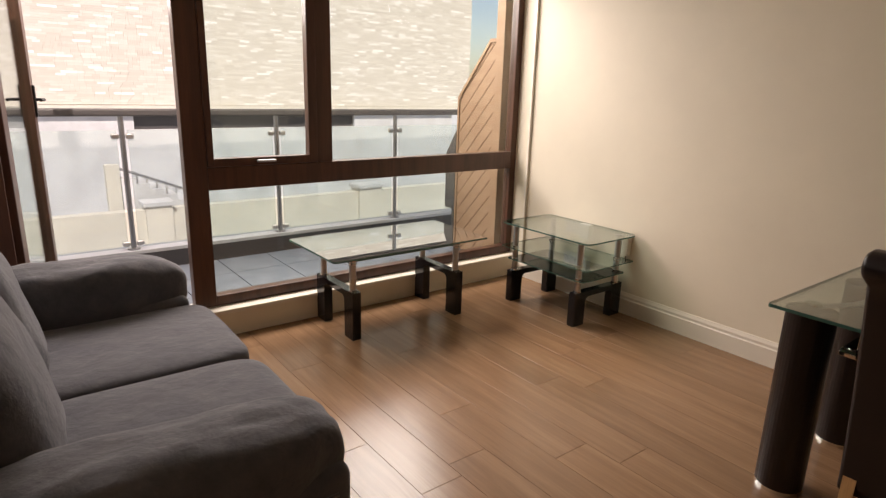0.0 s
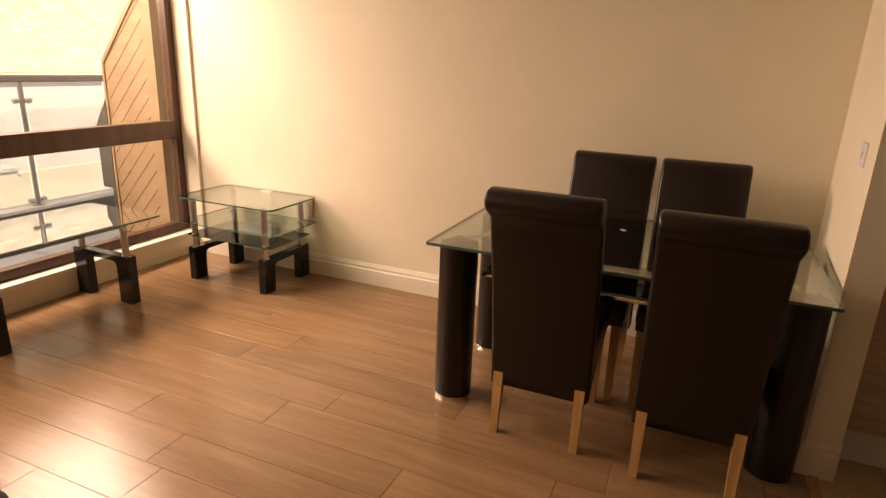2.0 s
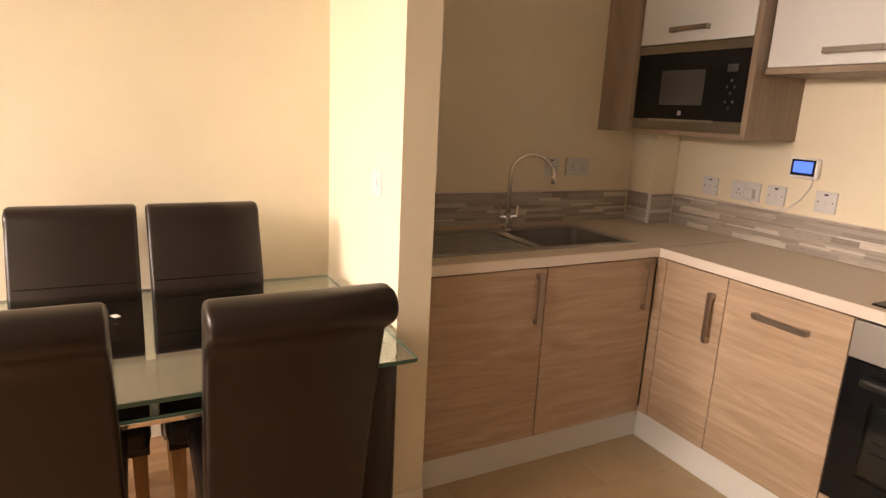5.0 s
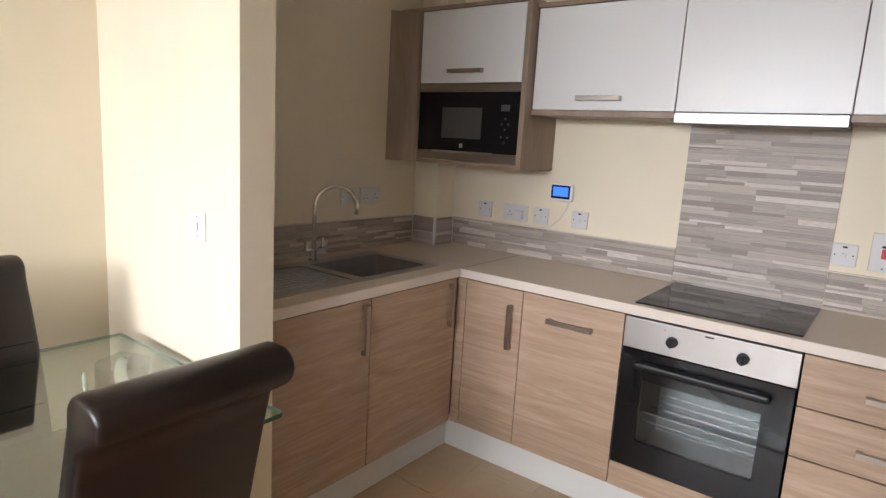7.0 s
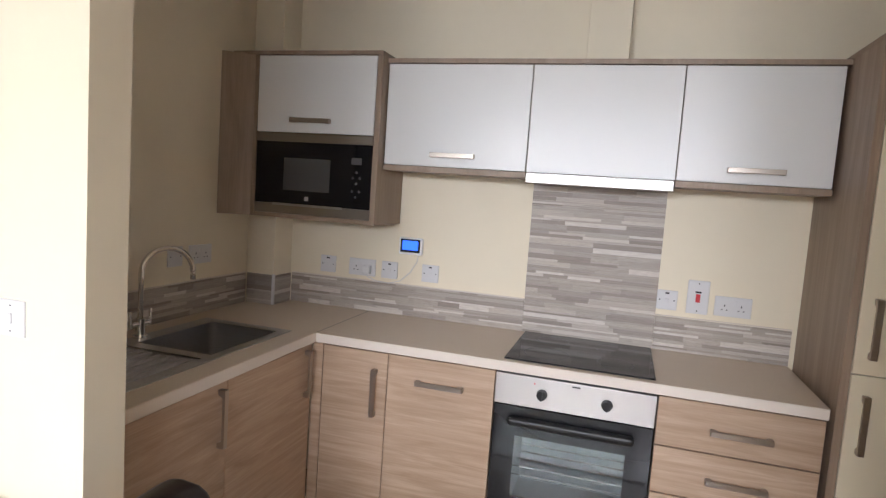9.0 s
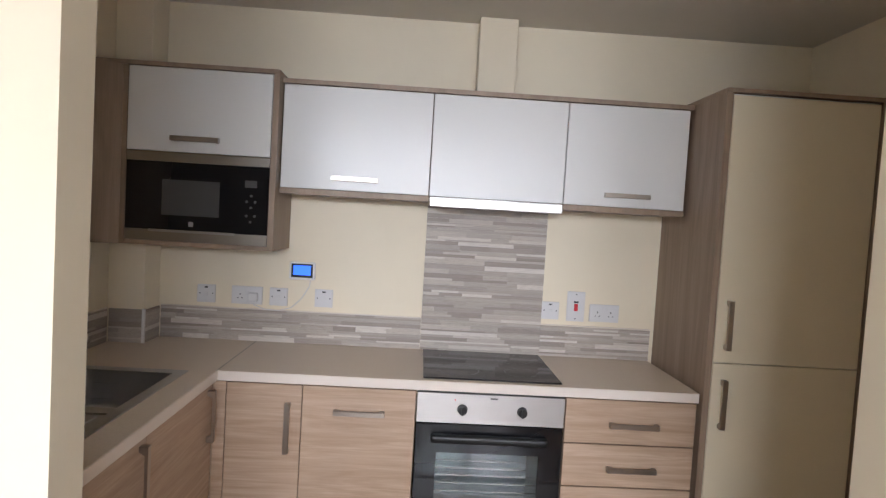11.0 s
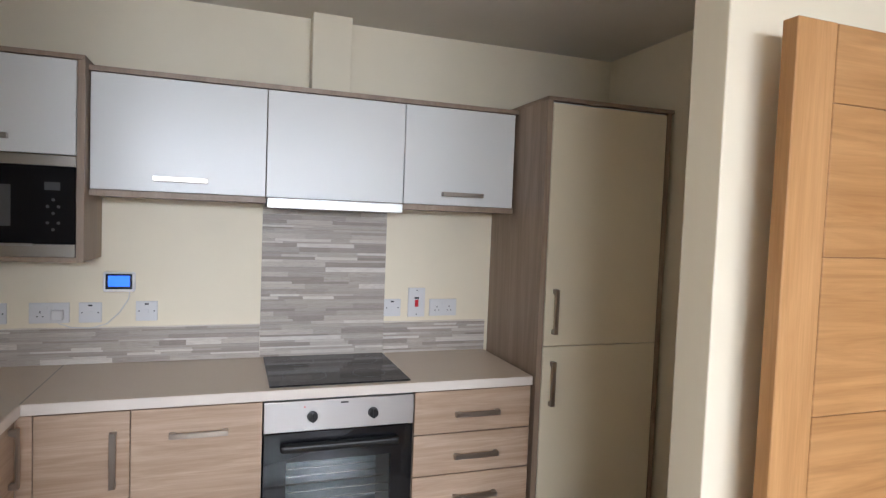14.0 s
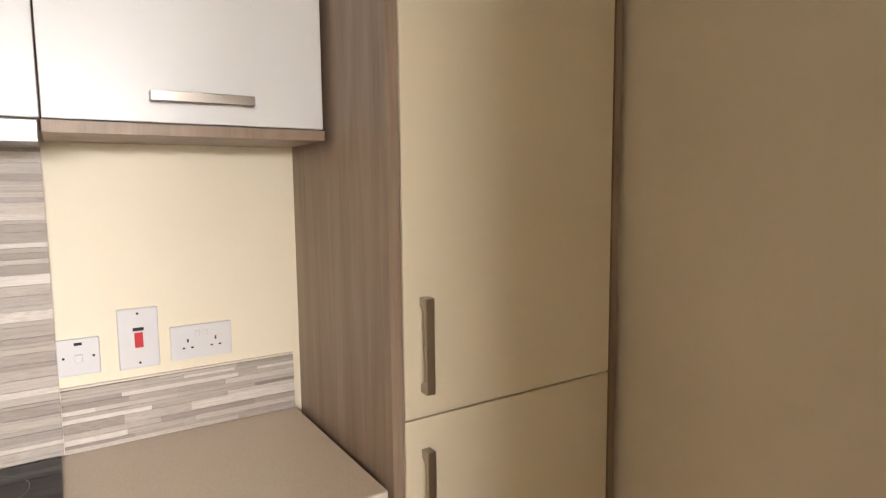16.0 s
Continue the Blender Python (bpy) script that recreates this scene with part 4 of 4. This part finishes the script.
fr("sash_frame", 4.742, 5.308, 2.23, 2.278, 5.568, 5.625)
for x0, x1, z0, z1 in ((4.705, 6.985, 0.228, 0.845), (4.742, 5.308, 1.020, 2.23), (5.465, 6.985, 0.972, 2.28)):
    p = part("pane", boxes((x0, x1, YG, YG + 0.006, z0, z1)), GLASS, wn)
    p.visible_shadow = False
part("window_sill", box(bmesh.new(), 4.58, XE, YN - 0.015, 5.70, 0.141, 0.165, bev=0.004), TRIM, None, "white painted window ledge", "window sill", "structure")

hw = part("window_handle", box(bmesh.new(), 4.98, 5.09, 5.545, 5.567, 0.992, 1.006, bev=0.004), STEEL, wn, "small metal sash handle")
# balcony door, opened outward
DM = Matrix.Translation((3.80, 5.66, 0)) @ Matrix.Rotation(math.atan2(0.86, 0.19), 4, "Z")
bd = thing("balcony_door", "open brown-framed glazed balcony door", "door", "", (3.80, 5.66, 0.1), local=True)
bd.matrix_basis = DM @ Matrix.Translation((0, 0, 0))
for nm, r in (("stile", (0, 0.10, -0.03, 0.03, 0.19, 2.30)), ("stile", (0.80, 0.88, -0.03, 0.03, 0.19, 2.30)), ("bottom_rail", (0.1002, 0.7998, -0.03, 0.03, 0.19, 0.30)), ("top_rail", (0.1002, 0.7998, -0.03, 0.03, 2.20, 2.30))):
    part(nm, box(bmesh.new(), *r, bev=0.004), FRAME, bd)
p = part("pane", boxes((0.10, 0.80, -0.003, 0.003, 0.30, 2.20)), GLASS, bd)
p.visible_shadow = False
for s_ in (-1, 1):
    bm = box(bmesh.new(), 0.825, 0.855, s_ * 0.03, s_ * 0.042, 1.20, 1.38, bev=0.003)
    cyl(bm, (0.84, s_ * 0.042, 1.30), (0.84, s_ * 0.08, 1.30), 0.009)
    cyl(bm, (0.85, s_ * 0.08, 1.30), (0.73, s_ * 0.08, 1.30), 0.009)
    part("door_handle", bm, BLACKP, bd, "dark door handle")
part("window_frame", box(bmesh.new(), 3.70, 3.795, 5.575, 5.645, 0.14, 2.36, bev=0.004), FRAME, wn)
part("window_frame", box(bmesh.new(), 3.795, 4.584, 5.575, 5.645, 2.31, 2.36, bev=0.004), FRAME, wn)
part("door_sill", box(bmesh.new(), 3.66, 4.584, YN, 5.70, 0.02, 0.15, bev=0.004), TRIM, None, "pale threshold of the balcony door", "sill", "structure")
# reveal strip in the corner
part("reveal_trim", box(bmesh.new(), 7.020, 7.0395, 5.420, 5.440, 0.15, ZC, bev=0.002), TRIM, None, "narrow white corner bead beside the window", "trim", "structure")

# ---- balcony ----
part("balcony_floor", boxes((1.5, 9.6, 5.70, 6.98, -0.20, 0.030)), CONCRETE, None, "concrete balcony slab", "balcony", "structure")
# dark strip in front of the kerb paints the shade on its inner face
part("kerb_flashing", boxes((1.5, 9.6, 6.981, 6.9845, 0.031, 0.165)), DARKRAIL, None, "dark strip standing in for the shade on the balcony kerb's face", "flashing", "structure")
part("balcony_kerb", boxes((1.5, 9.6, 6.985, 7.16, -0.2, 0.19)), CONCRETE, None, "pale painted balcony kerb", "balcony", "structure")
bt = thing("balcony_paving", "grey square balcony paving slabs", "paving", "", (5, 6.3, 0.03))
bt["kind"] = "structure"
for i in range(12):
    for j in range(3):
        x, y = 2.3 + i * 0.402, 5.72 + j * 0.402
        part("slab", box(bmesh.new(), x + 0.003, x + 0.399, y + 0.003, y + 0.399, 0.031, 0.052, bev=0.002, seg=1), SLATE, bt)
rl = thing("balcony_railing", "steel balcony railing with hazy glass panels", "railing", "", (5.0, 7.05, 0.19))
part("handrail", box(bmesh.new(), 1.6, 9.5, 7.025, 7.085, 1.172, 1.225, bev=0.012), DARKRAIL, rl, "dark painted handrail")
px = [2.235, 3.39, 4.545, 5.70, 6.87, 8.03, 9.19]
for x in px:
    p = part("post", cyl(bmesh.new(), (x, 7.05, 0.19), (x, 7.05, 1.172), 0.019), RAILM, rl, "steel post")
    part("base_plate", cyl(bmesh.new(), (x, 7.05, 0.190), (x, 7.05, 0.200), 0.045), RAILM, p)
    for z in (1.03, 0.235):
        bm = box(bmesh.new(), x - 0.075, x - 0.022, 7.030, 7.068, z - 0.019, z + 0.019, bev=0.012, seg=3)
        part("clip", bm, STEEL, p, "rounded steel glass clip")
        bm = box(bmesh.new(), x + 0.022, x + 0.075, 7.030, 7.068, z - 0.019, z + 0.019, bev=0.012, seg=3)
        part("clip", bm, STEEL, p, "rounded steel glass clip")
for a, b in zip(px, px[1:]):
    p = part("glass_panel", boxes((a + 0.035, b - 0.035, 7.045, 7.053, 0.205, 1.075)), FROST, rl, "hazy toughened glass panel")
    p.visible_shadow = False

# privacy screen with diagonal boards
ps = thing("privacy_screen", "timber privacy screen with diagonal boards and a sloping top", "privacy screen", "", (7.0, 6.0, 0.05))
part("frame_post", box(bmesh.new(), 6.97, 7.05, 5.70, 5.79, 0.052, 2.3, bev=0.003), CEDAR, ps, "upright timber post")
def clip_half(poly, a, b, c):
    """The part of poly with a*y + b*z <= c."""
    res = []
    for (y0, z0), (y1, z1) in zip(poly, poly[1:] + poly[:1]):
        d0, d1 = a * y0 + b * z0 - c, a * y1 + b * z1 - c
        if d0 <= 0:
            res.append((y0, z0))
        if d0 * d1 < 0:
            k = d0 / (d0 - d1)
            res.append((y0 + k * (y1 - y0), z0 + k * (z1 - z0)))
    return res


outline = [(5.792, 0.06), (6.235, 0.06), (6.235, 1.345), (5.87, 1.78), (5.792, 1.78)]
BW = 0.125
c0 = 5.792 + 0.06
while c0 < 6.235 + 1.8:
    poly = clip_half(clip_half(outline, 1, 0.93, c0 + BW), -1, -0.93, -(c0 + 0.007))
    if len(poly) > 2:
        part("board", prism(bmesh.new(), poly, 6.995, 7.015, "x"), CEDAR, ps, "diagonal cedar board")
    c0 += BW
part("backing", prism(bmesh.new(), [(y, z) for y, z in outline], 7.0155, 7.03, "x"), GAPM, ps)
bm = prism(bmesh.new(), [(6.236, 0.06), (6.256, 0.06), (6.256, 1.36), (5.875, 1.812), (5.792, 1.812), (5.792, 1.785), (5.868, 1.785), (6.236, 1.347)], 6.985, 7.04, "x")
part("edge_trim", bm, CEDAR, ps, "cedar edging")
fp = thing("far_screen", "small grey slanted panel behind the timber screen", "panel", "", (7.0, 6.32, 0.05))
part("panel", prism(bmesh.new(), [(6.27, 0.40), (6.40, 0.40), (6.40, 0.88), (6.27, 1.08)], 6.99, 7.02, "x"), DARKRAIL, fp)
part("panel_foot", boxes((6.99, 7.02, 6.27, 6.30, 0.052, 0.40)), DARKRAIL, fp)

# ---- outside ----
part("ground", boxes((-300, 300, 7.5, 600, -3.4, -3.0)), CONCRETE, None, "pale paved yard and street", "ground", "structure")
# unseen overhead slab, added to block sun and sky from the balcony
part("own_facade", boxes((-6, 14, 5.71, 7.4, 2.95, 3.10)), RENDERM, None, "unseen slab added over the balcony to keep it in shade", "balcony", "structure")
BR = painted("cream_brick", (0.60, 0.57, 0.50), 0.8, 0.15, 0.3)
nb = thing("neighbour_building", "cream brick building across the yard", "building", "", (5, 18, -3))
BX = 15.2
part("wall", boxes((-14, BX, 16.1, 26, 0.85, 14)), BR, nb, "cream brick upper wall")
part("string_course", boxes((-14, BX + 0.03, 16.0, 16.098, 0.84, 0.90)), RENDERM, nb, "white string course")
part("lower_wall", boxes((-14, 6.3, 16.2, 26, -3.0, 0.84), (11.5, BX - 0.5, 16.2, 26, -3.0, 0.84), (6.3, 11.5, 16.2, 26, -3.0, 0.40)), CONCRETE, nb, "pale grey lower wall")
part("window_band", boxes((6.3, 11.5, 16.3, 26, 0.4, 0.84)), DARKRAIL, nb, "dark ground-floor window band")
bm = bmesh.new()
rng = random.Random(5)
z = 0.92
while z < 6.2:
    x = 1.0 - rng.random() * 0.4
    while x < BX - 0.05:
        w = rng.uniform(0.12, 0.34)
        d_ = rng.uniform(0.0, 0.008)
        x1 = min(x + w - 0.003, BX)
        v = [bm.verts.new(q) for q in ((x, 16.085 - d_, z), (x1, 16.085 - d_, z), (x1, 16.085 - d_, z + 0.0462), (x, 16.085 - d_, z + 0.0462), (x, 16.1, z), (x1, 16.1, z), (x1, 16.1, z + 0.0462), (x, 16.1, z + 0.0462))]
        for q in ((0, 1, 2, 3), (0, 4, 5, 1), (3, 2, 6, 7), (0, 3, 7, 4), (1, 5, 6, 2)):
            bm.faces.new([v[i] for i in q])
        x += w
    z += 0.0485
BRI = mat("cream_brick_face", (0.6, 0.55, 0.45), 0.75)
gi = node(BRI, "ShaderNodeNewGeometry")
out(BRI, "Base Color", ramp(BRI, gi.outputs["Random Per Island"], [(0.0, (0.62, 0.585, 0.515)), (0.5, (0.67, 0.635, 0.565)), (0.85, (0.72, 0.69, 0.625)), (1.0, (0.88, 0.86, 0.83))]))
part("brickwork", bm, BRI, nb, "rough cream brick courses", kind="stuff")
gw = thing("garden_wall", "cream rendered boundary wall with square piers", "wall", "", (8, 11, -3))
part("wall", boxes((-10, 5.38, 11.0, 11.18, -3.0, -0.30), (5.72, 8.68, 11.0, 11.18, -3.0, -0.30), (9.12, 30, 11.0, 11.18, -3.0, -0.30)), RENDERM, gw, "cream rendered wall")
for x0, x1 in ((5.38, 5.72), (8.68, 9.12)):
    p = part("pier", boxes((x0, x1, 10.94, 11.24, -3.0, -0.24)), RENDERM, gw, "square rendered pier")
    part("cap", boxes((x0 - 0.03, x1 + 0.03, 10.91, 11.27, -0.24, -0.19)), CONCRETE, p, "flat stone cap")
gs = thing("garden_steps", "small pale steps with a metal handrail", "steps", "", (5.4, 12.6, -3))
for i in range(5):
    part("step", boxes((5.35 + i * 0.2, 5.55 + i * 0.2, 12.4, 13.2, -3.0, -0.05 - i * 0.1)), CONCRETE, gs)
part("newel", boxes((5.15, 5.34, 12.4, 12.55, -3.0, 0.16)), RENDERM, gs, "square newel post")
bm = bmesh.new()
cyl(bm, (5.33, 12.5, 0.10), (6.35, 12.5, -0.32), 0.02)
for i in range(7):
    cyl(bm, (5.45 + i * 0.14, 12.5, -0.55 - i * 0.05), (5.45 + i * 0.14, 12.5, 0.05 - i * 0.058), 0.012, seg=8)
part("handrail", bm, RAILM, gs, "thin metal handrail")


# ---- splashback strips ----
cube = finish("strip", box(bmesh.new(), 0, 1, 0, 1, 0, 1), STRIP)


def strips(parent, a0, a1, z0, z1, place, seed):
    """Rows of uneven stone-look strips from a0 to a1 along a wall; place(a, z, length, height, proud) gives the pose."""
    rng = random.Random(seed)
    z = z0
    while z < z1 - 0.004:
        h_ = min(rng.choice((0.008, 0.011, 0.014, 0.018, 0.023)), z1 - z)
        a = a0
        while a < a1 - 0.005:
            l_ = rng.uniform(0.09, 0.30)
            if a + l_ > a1 - 0.04:
                l_ = a1 - a
            ob = new("strip", cube)
            ob.parent = parent
            ob.matrix_basis = BASE[parent] @ place(a, z, l_ - 0.0004, h_ - 0.0005, rng.uniform(0.007, 0.0095))
            a += l_
        z += h_


def on_south(a, z, l_, h_, d_):
    return Matrix.Translation((a, YS, z)) @ Matrix.Diagonal((l_, d_, h_, 1))


def on_east(a, z, l_, h_, d_):
    return Matrix.Translation((XK - d_, a, z)) @ Matrix.Diagonal((d_, l_, h_, 1))


def on_pier(a, z, l_, h_, d_):
    return Matrix.Translation((a, -0.06, z)) @ Matrix.Diagonal((l_, d_, h_, 1))


def on_pier_side(a, z, l_, h_, d_):
    return Matrix.Translation((6.64 - d_, a, z)) @ Matrix.Diagonal((d_, l_, h_, 1))


sb = thing("splashback", "grey-beige stone strip splashback behind the hob", "splashback", "", (5.09, YS, 0.912))
strips(sb, 4.799, 5.384, 0.9125, 1.61, on_south, 3)
sb = thing("tile_upstand", "grey-beige stone strip upstand behind the worktop", "upstand", "", (5.6, YS, 0.912))
strips(sb, 4.256, 4.798, 0.9125, 1.064, on_south, 4)
strips(sb, 5.385, 6.629, 0.9125, 1.064, on_south, 5)
part("trim", boxes((4.256, 4.798, YS, YS + 0.0105, 1.0645, 1.068), (5.385, 6.629, YS, YS + 0.0105, 1.0645, 1.068)), WTEDGE, sb, "pale edging strip")
sb = thing("tile_upstand", "grey-beige stone strip upstand beside the sink", "upstand", "", (XK, 0.7, 0.912))
strips(sb, -0.045, 1.448, 0.9125, 1.064, on_east, 6)
strips(sb, 6.641, 6.789, 0.9125, 1.064, on_pier, 7)
strips(sb, YS + 0.011, -0.048, 0.9125, 1.064, on_pier_side, 8)
part("trim", boxes((XK - 0.0105, XK, -0.045, 1.448, 1.0645, 1.068)), WTEDGE, sb, "pale edging strip")
part("corner_trim", boxes((6.6285, 6.6405, -0.0598, -0.0475, 0.9125, 1.068)), PLASTIC, sb, "white corner trim")

# ---- kitchen floor tiles ----
for i in range(-1, 10):
    x1 = 6.29 - i * 0.30
    x0 = x1 - 0.30
    off = 0.67 if i % 2 == 0 else 0.37
    for j in range(-3, 4):
        y0, y1 = off + j * 0.6, off + (j + 1) * 0.6
        xa, xb, ya, yb = max(x0, 3.557), min(x1, 6.26), max(y0, 0.20), min(y1, 1.50)
        if xb - xa > 0.02 and yb - ya > 0.02:
            part("tile", box(bmesh.new(), xa + 0.0015, xb - 0.0015, ya + 0.0015, yb - 0.0015, -0.0038, 0.0, bev=0.001, seg=1), TILEM, kfloor)
# gold strip where the laminate meets the tiles
part("threshold", box(bmesh.new(), SXW, SX, 1.500, 1.535, -0.004, 0.006, bev=0.002, seg=1), DOOROAK_H, None, "oak threshold strip between the floors", "threshold", "structure")

# ---- laminate planks ----
rng = random.Random(11)
JOINT = {-1: 4.88, 0: 3.785, 1: 4.10, 2: 4.75, -2: 4.09, 3: 3.4}
for r in range(-9, 11):
    xa, xb = 5.035 + r * 0.19, 5.035 + (r + 1) * 0.19
    xa, xb = max(xa, XW), min(xb, XE)
    if xb - xa < 0.01:
        continue
    y = JOINT.get(r, rng.uniform(3, 4.3))
    while y > SN - 0.03:
        y -= 1.18
    while y < YN:
        ya, yb = max(y, SN - 0.028), min(y + 1.18, YN)
        if yb - ya > 0.01:
            part("plank", box(bmesh.new(), xa + 0.0006, xb - 0.0006, ya + 0.0006, yb - 0.0006, -0.008, 0.0, bev=0.0008, seg=1), PLANK, floor)
        y += 1.18
for i in range(7):
    part("plank", box(bmesh.new(), 2.0, XW - 0.001, 1.70 + i * 0.13, 1.829 + i * 0.13, -0.008, 0.0), PLANK, floor)
